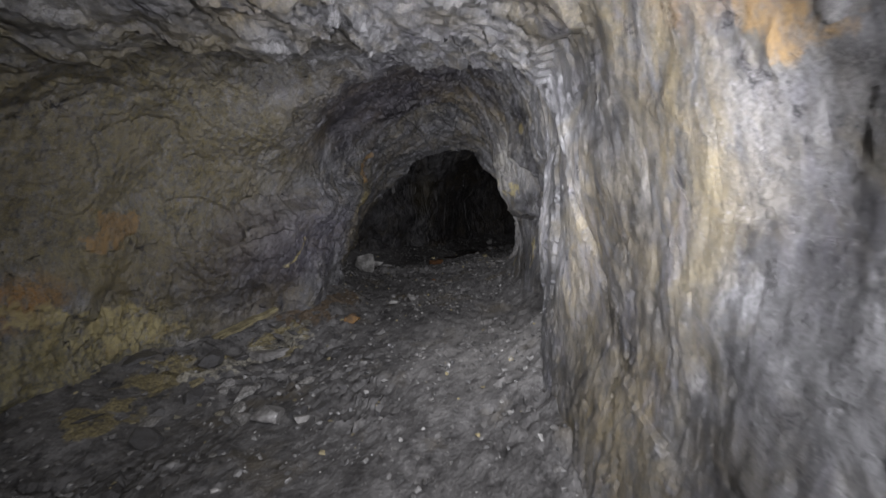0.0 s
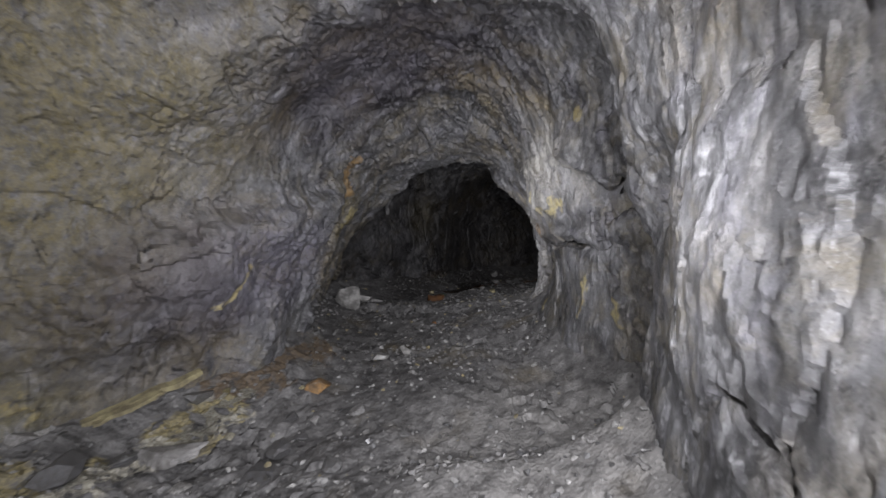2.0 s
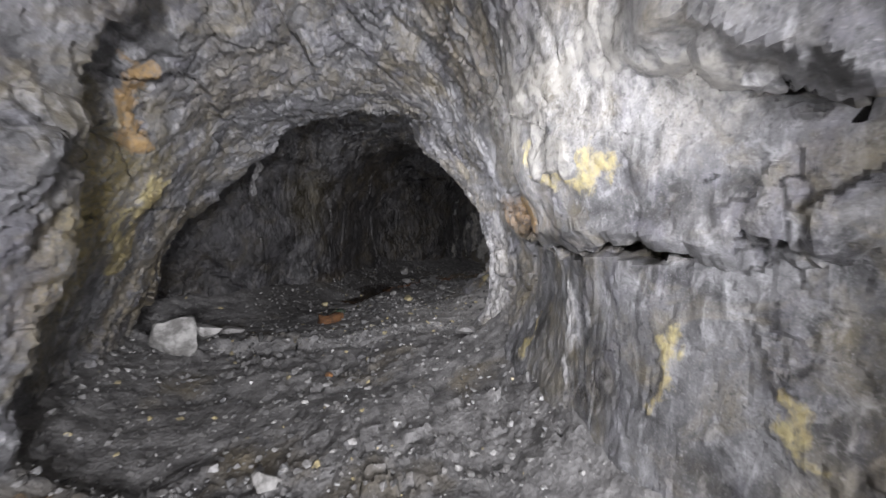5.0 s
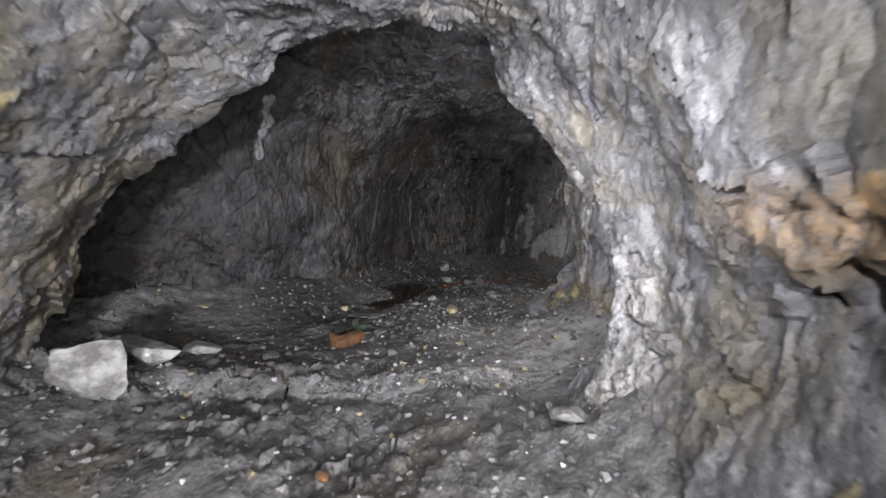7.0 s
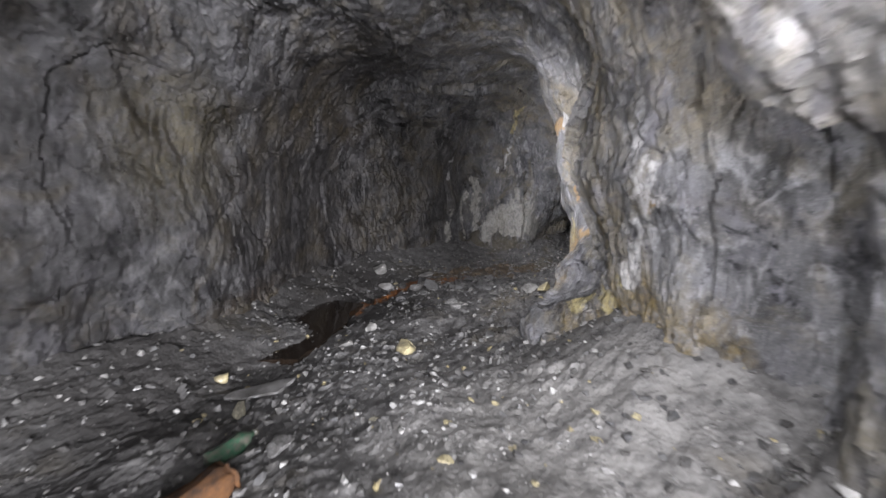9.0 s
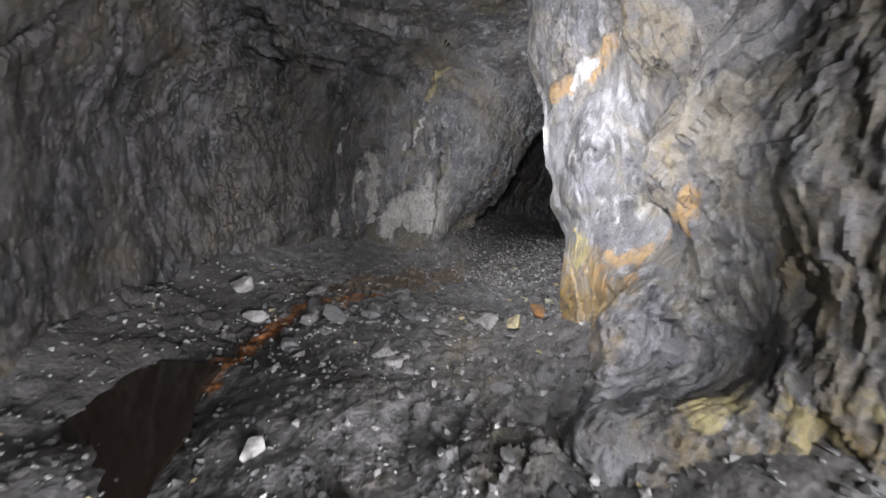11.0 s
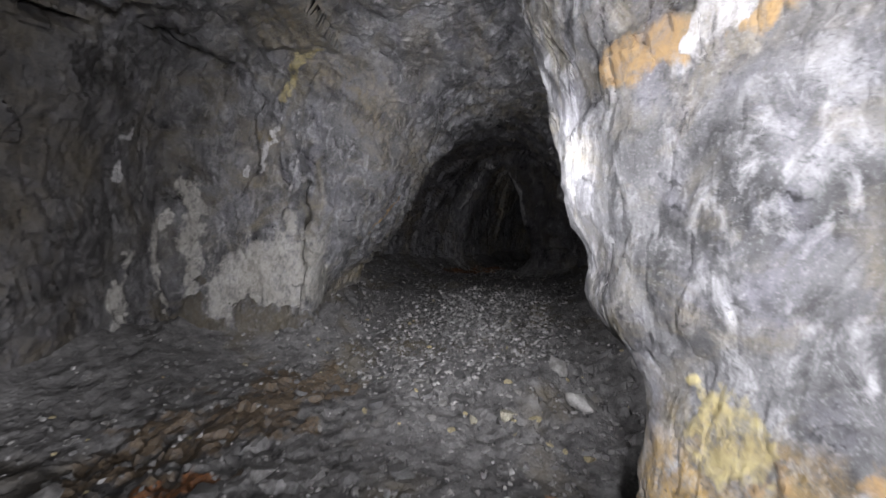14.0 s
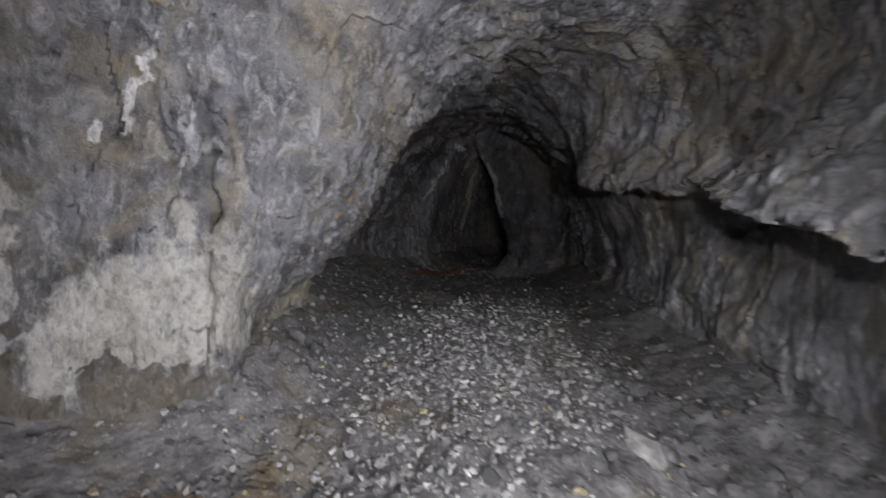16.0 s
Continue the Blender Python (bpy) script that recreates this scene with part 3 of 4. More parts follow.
SHADES = ((0.0, (0.08, 0.08, 0.082)), (0.2, (0.15, 0.15, 0.15)), (0.42, (0.24, 0.235, 0.23)), (0.66, (0.36, 0.355, 0.345)), (0.86, (0.55, 0.54, 0.52)), (0.968, (0.52, 0.44, 0.24)))
GRAVEL = stone_material("gravel_stone", SHADES, True)
PALE_GRAVEL = stone_material("pale_chippings", ((0.0, (0.16, 0.16, 0.16)), (0.25, (0.30, 0.30, 0.29)), (0.5, (0.48, 0.47, 0.46)), (0.8, (0.62, 0.61, 0.59))), True)
PATTERNS = [stone_points(s, 0.45 + 0.04 * s) for s in range(12)]


def scattered(name, count, small, large, keep, seed, label, material):
    """Loose pieces over the ground, joined into one."""
    r = np.random.default_rng(seed)
    rows_n, cols_n = floor_grid.shape[:2]
    vs, fs, start = [], [], 0
    while count:
        i, j = r.integers(60, rows_n - 60), r.integers(14, cols_n - 14)
        p = floor_grid[i, j]
        if r.random() > keep(p):
            continue
        count -= 1
        v, f = PATTERNS[r.integers(len(PATTERNS))]
        size = small + (large - small) * r.random() ** 3
        turn = np.array(Euler((r.normal(0, 0.3), r.normal(0, 0.3), r.random() * 6.28)).to_matrix())
        vs.append((v * size) @ turn.T + p + (0, 0, size * 0.12))
        fs.append(f + start)
        start += len(v)
    me = bpy.data.meshes.new(name)
    me.from_pydata(np.concatenate(vs).tolist(), [], np.concatenate(fs).tolist())
    me.materials.append(material)
    return tagged(new(name, me), label, "gravel", "", "stuff")


def far_patch(p):
    d = ((p[0] - 4.9) / 1.5) ** 2 + ((p[1] - 10.7) / 1.0) ** 2
    return max(0.0, 1.0 - d)


def rubble_here(p):
    patch = noise.noise((p[0] * 0.9, p[1] * 0.9, 3.0)) * 0.5 + 0.55
    return max(0.12, patch) if -0.5 < p[1] else 0.05


scattered("gravel", 20000, 0.010, 0.055, rubble_here, 1, "small angular slate chippings strewn over the muddy floor", GRAVEL)
scattered("gravel", 5200, 0.012, 0.06, far_patch, 2, "pale broken stone chippings heaped before the far drift", PALE_GRAVEL)


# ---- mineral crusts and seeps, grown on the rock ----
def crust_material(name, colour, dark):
    return rock_material(name, SLATE_GREY, SLATE_BROWN, STAINS, DAMP_SHADE, cover=(colour, dark))


WHITE_CRUST = crust_material("calcite_crust", (0.64, 0.63, 0.62), (0.34, 0.33, 0.33))
PALE_CRUST = crust_material("pale_grey_crust", (0.46, 0.445, 0.41), (0.30, 0.285, 0.25))
YELLOW_CRUST = crust_material("yellow_crust", (0.54, 0.47, 0.24), (0.30, 0.24, 0.11))
ORANGE_CRUST = crust_material("iron_crust", (0.42, 0.27, 0.11), (0.24, 0.155, 0.075))
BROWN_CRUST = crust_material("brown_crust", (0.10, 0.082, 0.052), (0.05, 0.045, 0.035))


def plain_crust(name, colour, dark, gloss):
    m, t, s = nodes_of(name)
    plain = stretched(t, (1, 1, 1))
    mid, fine = noise_node(t, plain, 11.0, 8, 0.7, 0.4), noise_node(t, plain, 70.0, 6, 0.75)
    c = mixed(t, ramp(t, mid, 0.38, 0.6), dark, colour)
    c = mixed(t, ramp(t, fine, 0.34, 0.5, (0.8, 0.8, 0.8, 1), (0, 0, 0, 1)), c, dark)
    t.links.new(c, s.inputs["Base Color"])
    s.inputs["Roughness"].default_value = gloss
    bumped(t, s, mixed(t, 0.5, mid, fine), 0.8, 0.012)
    return m


RUST_WATER = ground_material("rusty_seep", ((0.30, 0.115, 0.03), (0.12, 0.05, 0.02)))
YELLOW_MUD = ground_material("yellow_mud", ((0.34, 0.29, 0.14), (0.14, 0.12, 0.075)))
BROWN_MUD = ground_material("brown_mud", ((0.15, 0.105, 0.06), (0.075, 0.058, 0.04)))
OLD_TIMBER = plain_crust("crusted_timber", (0.40, 0.355, 0.20), (0.17, 0.145, 0.09), 0.8)

rock_in = -normals_of(rough) * flip


def crust(name, line, width, material, parent, grid, inward, thick=0.012, ragged=0.5, seed=0):
    """A crust along a line over a grid of rock: thin ragged edges, thicker in its middle. A part of the wall or floor it grew on."""
    pts = []
    for a, b in zip(line, line[1:]):
        for f in (0.0, 0.25, 0.5, 0.75):
            pts.append(np.array(a) + f * (np.array(b) - np.array(a)))
    pts.append(np.array(line[-1]))
    thin = grid[::3, ::3].reshape(-1, 3)
    pts = [thin[np.argmin(((thin - q) ** 2).sum(1))] for q in pts]
    lo, hi = np.min(pts, axis=0) - width * 2.2 - 0.05, np.max(pts, axis=0) + width * 2.2 + 0.05
    inside = ((grid > lo) & (grid < hi)).all(axis=2)
    i, j = np.nonzero(inside)
    if len(i) < 9:
        return None
    i0, i1, j0, j1 = i.min(), i.max() + 1, j.min(), j.max() + 1
    g, n = grid[i0:i1, j0:j1], inward[i0:i1, j0:j1]
    p = g.reshape(-1, 3)
    away = np.full(len(p), 9.0)
    for a, b in zip(pts, pts[1:] if len(pts) > 1 else pts):
        span = max(float((b - a) @ (b - a)), 1e-9)
        f = np.clip(((p - a) @ (b - a)) / span, 0, 1)
        away = np.minimum(away, np.linalg.norm(p - (a + f[:, None] * (b - a)), axis=1))
    edge = away / width + ragged * (fractal(p * 6.0, 4, 200 + seed, 0.6)) + 0.3 * ragged * fractal(p * 26.0, 2, 230 + seed)
    lift = np.clip((1.15 - edge) / 0.6, -0.5, 1.0)
    keep = (lift > -0.35).reshape(g.shape[:2])
    q = (p + n.reshape(-1, 3) * (thick * lift)[:, None])
    idx = np.arange(len(p)).reshape(g.shape[:2])
    face_ok = keep[:-1, :-1] & keep[:-1, 1:] & keep[1:, 1:] & keep[1:, :-1]
    faces = np.stack([idx[:-1, :-1], idx[:-1, 1:], idx[1:, 1:], idx[1:, :-1]], 2)[face_ok]
    if len(faces) < 4:
        return None
    used, back = np.unique(faces, return_inverse=True)
    me = bpy.data.meshes.new(name)
    me.from_pydata(q[used].tolist(), [], back.reshape(-1, 4).tolist())
    me.shade_smooth()
    me.set_sharp_from_angle(angle=radians(20))
    me.attributes.new("cover", "FLOAT", "POINT").data.foreach_set("value", np.clip(lift[used], 0, 1).astype(np.float32))
    me.materials.append(material)
    ob = new(name, me)
    ob.parent = parent
    return ob


L_WALL, R_WALL, ROOF = WALLS["wall_left"], WALLS["wall_right"], WALLS["ceiling"]
CRUSTS = [
    # back wall beyond the bend
    ("pale_slab", [(3.46, 12.22, 0.52), (3.66, 12.0, 0.66), (3.82, 11.84, 0.62)], 0.40, PALE_CRUST, L_WALL, 0.02, 0.3),
    ("calcite_streak", [(3.56, 11.85, 2.05), (3.54, 12.02, 1.76), (3.54, 12.10, 1.59), (3.46, 12.19, 1.45)], 0.022, WHITE_CRUST, L_WALL, 0.004, 0.9),
    ("calcite_streak", [(3.62, 11.83, 1.95), (3.68, 11.94, 1.36)], 0.022, WHITE_CRUST, L_WALL, 0.012, 0.8),
    ("calcite_knob", [(3.70, 11.93, 1.15), (3.71, 11.93, 1.02)], 0.07, PALE_CRUST, L_WALL, 0.02, 0.5),
    ("yellow_streak", [(3.50, 11.53, 2.42), (3.50, 11.75, 2.25), (3.52, 11.85, 2.05)], 0.05, YELLOW_CRUST, ROOF, 0.02, 0.4),
    ("pale_streak", [(3.21, 12.56, 1.30), (3.24, 12.55, 0.45)], 0.11, PALE_CRUST, L_WALL, 0.012, 0.6),
    ("pale_streak", [(3.12, 12.62, 1.10), (3.05, 12.58, 0.30)], 0.05, PALE_CRUST, L_WALL, 0.012, 0.6),
    ("pale_streak", [(2.85, 12.4, 0.75), (2.75, 12.4, 0.15)], 0.06, PALE_CRUST, L_WALL, 0.010, 0.7),
    ("calcite_knob", [(2.72, 12.5, 1.68), (2.72, 12.5, 1.62)], 0.035, WHITE_CRUST, L_WALL, 0.015, 0.5),
    ("calcite_knob", [(2.70, 12.5, 1.42), (2.70, 12.5, 1.32)], 0.03, WHITE_CRUST, L_WALL, 0.012, 0.7),
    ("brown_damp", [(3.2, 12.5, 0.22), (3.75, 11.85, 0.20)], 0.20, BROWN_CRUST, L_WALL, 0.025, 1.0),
    ("iron_stain", [(4.35, 11.9, 1.2), (4.6, 11.85, 1.5)], 0.03, ORANGE_CRUST, L_WALL, 0.008, 0.8),
    # veins round the last opening
    ("calcite_vein", [(8.55, 12.75, 1.35), (8.55, 12.35, 2.10)], 0.06, WHITE_CRUST, L_WALL, 0.03, 0.6),
    ("calcite_vein", [(8.5, 12.2, 2.2), (8.6, 11.85, 1.9), (8.6, 11.6, 1.1)], 0.07, WHITE_CRUST, R_WALL, 0.03, 0.5),
    ("calcite_vein", [(5.6, 12.3, 1.5), (5.6, 12.5, 1.0)], 0.04, WHITE_CRUST, L_WALL, 0.02, 0.6),
    # recess on the far right
    ("calcite_streak", [(5.95, 9.65, 1.3), (6.0, 9.63, 0.85)], 0.05, PALE_CRUST, R_WALL, 0.012, 0.8),
    ("calcite_streak", [(5.20, 9.22, 0.85), (5.2, 9.2, 0.6)], 0.04, WHITE_CRUST, R_WALL, 0.012, 0.7),
    ("iron_stain", [(4.75, 9.3, 1.78), (4.9, 9.3, 1.72)], 0.05, ORANGE_CRUST, R_WALL, 0.01, 0.7),
    ("calcite_streak", [(4.6, 10.1, 1.72), (5.0, 9.7, 1.66)], 0.025, WHITE_CRUST, R_WALL, 0.015, 0.7),
    # arch and its right-hand wall
    ("calcite_streak", [(1.03, 6.19, 1.15), (1.08, 6.33, 0.80), (1.08, 6.25, 0.45)], 0.045, WHITE_CRUST, R_WALL, 0.015, 0.6),
    ("calcite_sheet", [(0.70, 4.75, 1.85), (0.82, 4.35, 1.85), (0.86, 4.0, 1.75)], 0.11, PALE_CRUST, R_WALL, 0.012, 0.7),
    ("yellow_stain", [(0.75, 4.74, 1.52), (0.85, 4.55, 1.55)], 0.09, YELLOW_CRUST, R_WALL, 0.010, 0.6),
    ("iron_stain", [(0.82, 4.9, 1.30), (0.88, 5.2, 1.32)], 0.06, ORANGE_CRUST, R_WALL, 0.010, 0.8),
    ("yellow_stain", [(0.98, 4.25, 0.95), (0.98, 4.3, 0.65)], 0.05, YELLOW_CRUST, R_WALL, 0.008, 0.8),
    ("yellow_stain", [(1.0, 5.2, 0.75), (1.0, 5.25, 0.5)], 0.05, YELLOW_CRUST, R_WALL, 0.008, 0.8),
    ("calcite_streak", [(0.98, 4.8, 1.0), (1.0, 4.8, 0.5)], 0.03, WHITE_CRUST, R_WALL, 0.008, 0.8),
    ("calcite_knob", [(0.72, 4.65, 1.68), (0.76, 4.66, 1.55)], 0.10, PALE_CRUST, R_WALL, 0.02, 0.6),
    ("calcite_knob", [(0.90, 3.98, 1.62), (0.90, 3.95, 1.60)], 0.10, WHITE_CRUST, R_WALL, 0.025, 0.5),
    ("yellow_stain", [(1.04, 3.95, 0.85), (1.05, 3.85, 0.62)], 0.06, YELLOW_CRUST, R_WALL, 0.008, 0.8),
    ("yellow_stain", [(0.72, 3.89, 2.03), (0.7, 3.85, 2.0)], 0.05, YELLOW_CRUST, R_WALL, 0.008, 0.7),
    # left-hand wall
    ("yellow_stain", [(-1.12, 5.99, 1.37), (-1.28, 6.02, 1.10), (-1.4, 6.1, 0.9)], 0.12, YELLOW_CRUST, L_WALL, 0.008, 0.8),
    ("iron_stain", [(-0.90, 5.5, 1.70), (-1.0, 5.6, 1.55)], 0.09, ORANGE_CRUST, L_WALL, 0.008, 0.8),
    ("yellow_stain", [(-2.5, 2.3, 0.62), (-2.5, 2.8, 0.45), (-2.35, 3.15, 0.35)], 0.16, YELLOW_CRUST, L_WALL, 0.012, 0.9),
    ("iron_stain", [(-2.4, 2.75, 1.15), (-2.36, 2.9, 1.22)], 0.10, ORANGE_CRUST, L_WALL, 0.008, 0.8),
    ("yellow_stain", [(-1.6, 3.9, 0.75), (-1.45, 4.05, 0.95)], 0.03, YELLOW_CRUST, L_WALL, 0.004, 1.0),
    ("yellow_stain", [(-0.1, 9.4, 0.2), (0.15, 9.9, 0.15), (0.2, 10.3, 0.2)], 0.08, BROWN_CRUST, L_WALL, 0.012, 0.7),
    ("calcite_streak", [(-0.98, 8.40, 2.05), (-0.95, 8.42, 1.80), (-0.93, 8.45, 1.50)], 0.05, WHITE_CRUST, L_WALL, 0.012, 0.6),
    # right-hand wall past the arch
    ("calcite_sheet", [(1.72, 7.53, 1.45), (1.76, 7.55, 1.05), (1.80, 7.70, 0.75)], 0.09, WHITE_CRUST, R_WALL, 0.012, 0.9),
    ("iron_stain", [(1.74, 7.50, 1.25), (1.75, 7.5, 1.1)], 0.05, ORANGE_CRUST, R_WALL, 0.015, 0.9),
    ("yellow_stain", [(1.80, 7.72, 0.72), (1.85, 7.9, 0.6), (1.9, 8.1, 0.5)], 0.07, YELLOW_CRUST, R_WALL, 0.010, 0.9),
    ("iron_stain", [(2.05, 8.29, 1.24), (2.1, 8.35, 1.1)], 0.06, ORANGE_CRUST, R_WALL, 0.010, 0.8),
    ("iron_stain", [(2.2, 8.55, 0.4), (2.25, 8.6, 0.25)], 0.06, ORANGE_CRUST, R_WALL, 0.010, 0.7),
    ("iron_stain", [(2.40, 8.62, 0.85), (2.55, 8.8, 0.7), (2.3, 8.52, 0.7)], 0.10, ORANGE_CRUST, R_WALL, 0.006, 1.2),
    ("yellow_stain", [(2.74, 9.05, 0.72), (2.62, 8.9, 0.85), (2.75, 9.1, 0.45)], 0.09, YELLOW_CRUST, R_WALL, 0.006, 1.2),
    ("iron_vein", [(2.75, 9.25, 1.72), (2.55, 9.05, 1.85), (2.40, 8.9, 1.95)], 0.06, ORANGE_CRUST, R_WALL, 0.014, 0.6),
    ("calcite_vein", [(2.70, 9.2, 1.80), (2.50, 9.0, 1.93)], 0.04, WHITE_CRUST, R_WALL, 0.016, 0.7),
    ("iron_stain", [(0.40, 0.68, 1.61), (0.37, 0.66, 1.85)], 0.12, ORANGE_CRUST, R_WALL, 0.010, 0.7),
    ("calcite_streak", [(0.45, 0.60, 1.62), (0.42, 0.6, 1.8)], 0.03, WHITE_CRUST, R_WALL, 0.012, 0.8),
]
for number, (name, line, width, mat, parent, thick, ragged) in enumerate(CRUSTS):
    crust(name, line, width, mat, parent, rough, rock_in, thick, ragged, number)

up_field = np.zeros_like(floor_grid)
up_field[:, :, 2] = 1
crust("rusty_seep", [(0.75, 10.1, -0.06), (1.14, 10.55, -0.06), (1.45, 10.8, -0.05), (1.89, 10.98, 0.0), (2.35, 10.95, 0.0)], 0.085, RUST_WATER, floor, floor_grid, up_field, 0.005, 0.6, 3)
crust("rusty_seep", [(8.0, 12.4, 0.2), (9.0, 12.1, 0.2)], 0.25, RUST_WATER, floor, floor_grid, up_field, 0.005, 0.6, 5)
PALE_MUD = ground_material("pale_crusted_mud", ((0.50, 0.48, 0.40), (0.24, 0.22, 0.17)))
crust("pale_silt", [(-2.05, 2.9, 0.0), (-1.65, 3.6, 0.0), (-1.38, 4.3, 0.0)], 0.08, PALE_MUD, floor, floor_grid, up_field, 0.005, 1.5, 12)
crust("brown_silt", [(-1.5, 4.2, 0.0), (-1.3, 4.6, 0.0)], 0.2, BROWN_MUD, floor, floor_grid, up_field, 0.005, 0.9, 9)
crust("yellow_silt", [(-1.9, 3.3, 0.0), (-1.5, 3.9, 0.0)], 0.12, YELLOW_MUD, floor, floor_grid, up_field, 0.005, 0.9, 7)
crust("yellow_silt", [(-2.2, 2.4, 0.0), (-2.1, 3.0, 0.0)], 0.15, YELLOW_MUD, floor, floor_grid, up_field, 0.005, 0.9, 8)
crust("brown_silt", [(2.3, 11.3, 0.0), (3.4, 11.2, 0.0)], 0.30, BROWN_MUD, floor, floor_grid, up_field, 0.005, 0.7, 4)


# ---- standing water ----
def water_material():
    m, t, s = nodes_of("dark_water")
    s.inputs["Base Color"].default_value = (0.02, 0.014, 0.010, 1)
    s.inputs["Roughness"].default_value = 0.06
    plain = stretched(t, (1, 1, 1))
    bumped(t, s, noise_node(t, plain, 9.0, 3), 0.08, 0.01)
    return m


def puddle(points, level):
    bm = bmesh.new()
    n = 48
    outline = []
    for i in range(n):
        a = i / n * len(points)
        k = int(a)
        p, q = Vector(points[k]), Vector(points[(k + 1) % len(points)])
        v = p.lerp(q, a - k)
        w = 0.05 * noise.noise((v.x * 4, v.y * 4, 1.0))
        outline.append(bm.verts.new((v.x + w, v.y - w, level)))
    top = bm.faces.new(outline)
    low = bmesh.ops.extrude_face_region(bm, geom=[top])
    for v in [e for e in low["geom"] if isinstance(e, bmesh.types.BMVert)]:
        v.co.z -= 0.06
    bmesh.ops.recalc_face_normals(bm, faces=bm.faces)
    me = bpy.data.meshes.new("puddle")
    bm.to_mesh(me)
    bm.free()
    me.materials.append(water_material())
    return tagged(new("puddle", me), "shallow dark puddle standing along the foot of the wall", "puddle")


puddle([(-0.08, 9.10), (0.22, 9.0), (0.45, 9.3), (0.70, 9.9), (0.85, 10.2), (0.5, 10.5), (0.15, 10.2), (0.1, 9.6)], 0.02)


# ---- loose rocks, each a thing ----
def ground_at(x, y):
    d = (floor_grid[:, :, 0] - x) ** 2 + (floor_grid[:, :, 1] - y) ** 2
    i, j = np.unravel_index(np.argmin(d), d.shape)
    return float(floor_grid[max(0, i - 1):i + 2, max(0, j - 1):j + 2, 2].mean())


def rock_mesh(name, seed, shape, material, rounds=3, cuts=9):
    """A broken block: a ball cut flat by random planes, then chipped."""
    r = random.Random(seed)
    bm = bmesh.new()
    bmesh.ops.create_icosphere(bm, subdivisions=rounds, radius=0.5)
    planes = []
    for _ in range(cuts):
        n = Vector((r.gauss(0, 1), r.gauss(0, 1), r.gauss(0, 1))).normalized()
        planes.append((n, r.uniform(0.17, 0.36)))
    for v in bm.verts:
        for n, h in planes:
            over = v.co.dot(n) - h
            if over > 0:
                v.co -= n * over
        v.co *= 1 + 0.10 * noise.noise(v.co * 5 + Vector((seed, 0, 0))) + 0.05 * noise.noise(v.co * 13 + Vector((0, seed, 0)))
        v.co = Vector((v.co.x * shape[0], v.co.y * shape[1], v.co.z * shape[2])) * 1.2
    me = bpy.data.meshes.new(name)
    bm.to_mesh(me)
    bm.free()
    me.materials.append(material)
    return me


def single_stone(name, shades):
    return stone_material(name, shades, False)


PALE = single_stone("pale_stone", ((0.0, (0.46, 0.45, 0.43)), (0.6, (0.38, 0.37, 0.36))))
CREAM = single_stone("cream_stone", ((0.0, (0.62, 0.58, 0.44)), (0.5, (0.60, 0.52, 0.30))))
SLATE = single_stone("slate_stone", ((0.0, (0.12, 0.12, 0.125)), (0.4, (0.19, 0.19, 0.19)), (0.7, (0.28, 0.275, 0.27)), (0.9, (0.37, 0.36, 0.34))))
RUSTY = single_stone("rusty_stone", ((0.0, (0.36, 0.17, 0.06)), (0.5, (0.42, 0.24, 0.09))))


def rock(name, x, y, shape, material, seed, turn, label, tip=0.0, group=""):
    me = rock_mesh(name, seed, shape, material, 4 if max(shape) > 0.25 else 3)
    ob = new(name, me)
    ob.matrix_basis = pose(x, y, ground_at(x, y) + shape[2] * 0.36, tip, 0, turn)
    return tagged(ob, label, "rock" if max(shape) > 0.2 else "stone", group)


rock("boulder", -1.32, 6.78, (0.29, 0.24, 0.40), PALE, 3, 25, "large pale angular boulder leaning on the rubble bank", 12)
rock("boulder", -1.26, 7.18, (0.38, 0.26, 0.24), PALE, 8, -10, "pale flat-topped boulder resting against a bigger one", -8)
rock("boulder", -1.08, 7.45, (0.22, 0.16, 0.09), PALE, 14, 15, "thin pale slab lying on dark rubble", 4)
rock("stone_block", 0.93, 8.76, (0.20, 0.14, 0.12), CREAM, 5, -35, "cream squared stone block lying on the gravel", 6)
rock("stone", 0.56, 9.05, (0.17, 0.09, 0.06), PALE, 6, 10, "pale flat stone at the puddle's edge")
rock("stone", 0.79, 9.33, (0.12, 0.10, 0.07), PALE, 7, 50, "pale stone among wet gravel")
rock("stone", 0.04, 8.60, (0.34, 0.20, 0.06), SLATE, 8, 20, "flat bluish slate slab beside the puddle")
rock("stone", -0.08, 8.47, (0.12, 0.09, 0.07), CREAM, 9, 70, "cream stone beside a slate slab")
rock("stone", -0.21, 8.85, (0.12, 0.08, 0.06), CREAM, 10, 15, "cream stone at the foot of the wall")
rock("stone", -0.89, 3.86, (0.09, 0.08, 0.07), PALE, 11, 0, "rounded white pebble on the rubble")
rock("stone", -0.40, 4.98, (0.18, 0.13, 0.11), PALE, 12, 30, "pale stone on trodden gravel")
rock("stone", -0.62, 4.85, (0.22, 0.12, 0.07), PALE, 13, 12, "low pale stone on trodden gravel")
rock("stone", -0.95, 4.20, (0.20, 0.15, 0.11), RUSTY, 15, 40, "rust-brown stone on dark rubble")
rock("stone", -1.60, 3.50, (0.38, 0.26, 0.09), PALE, 16, 15, "flat pale grey slab on the rubble bank")
rock("stone", -1.15, 2.50, (0.26, 0.16, 0.10), PALE, 17, -15, "pale lilac-grey stone on the muddy floor")
rock("stone", -0.92, 2.42, (0.10, 0.08, 0.07), PALE, 18, 15, "small white pebble on the muddy floor")
rock("stone", -0.14, 6.17, (0.05, 0.09, 0.05), RUSTY, 19, 15, "orange chip of stone on gravel")
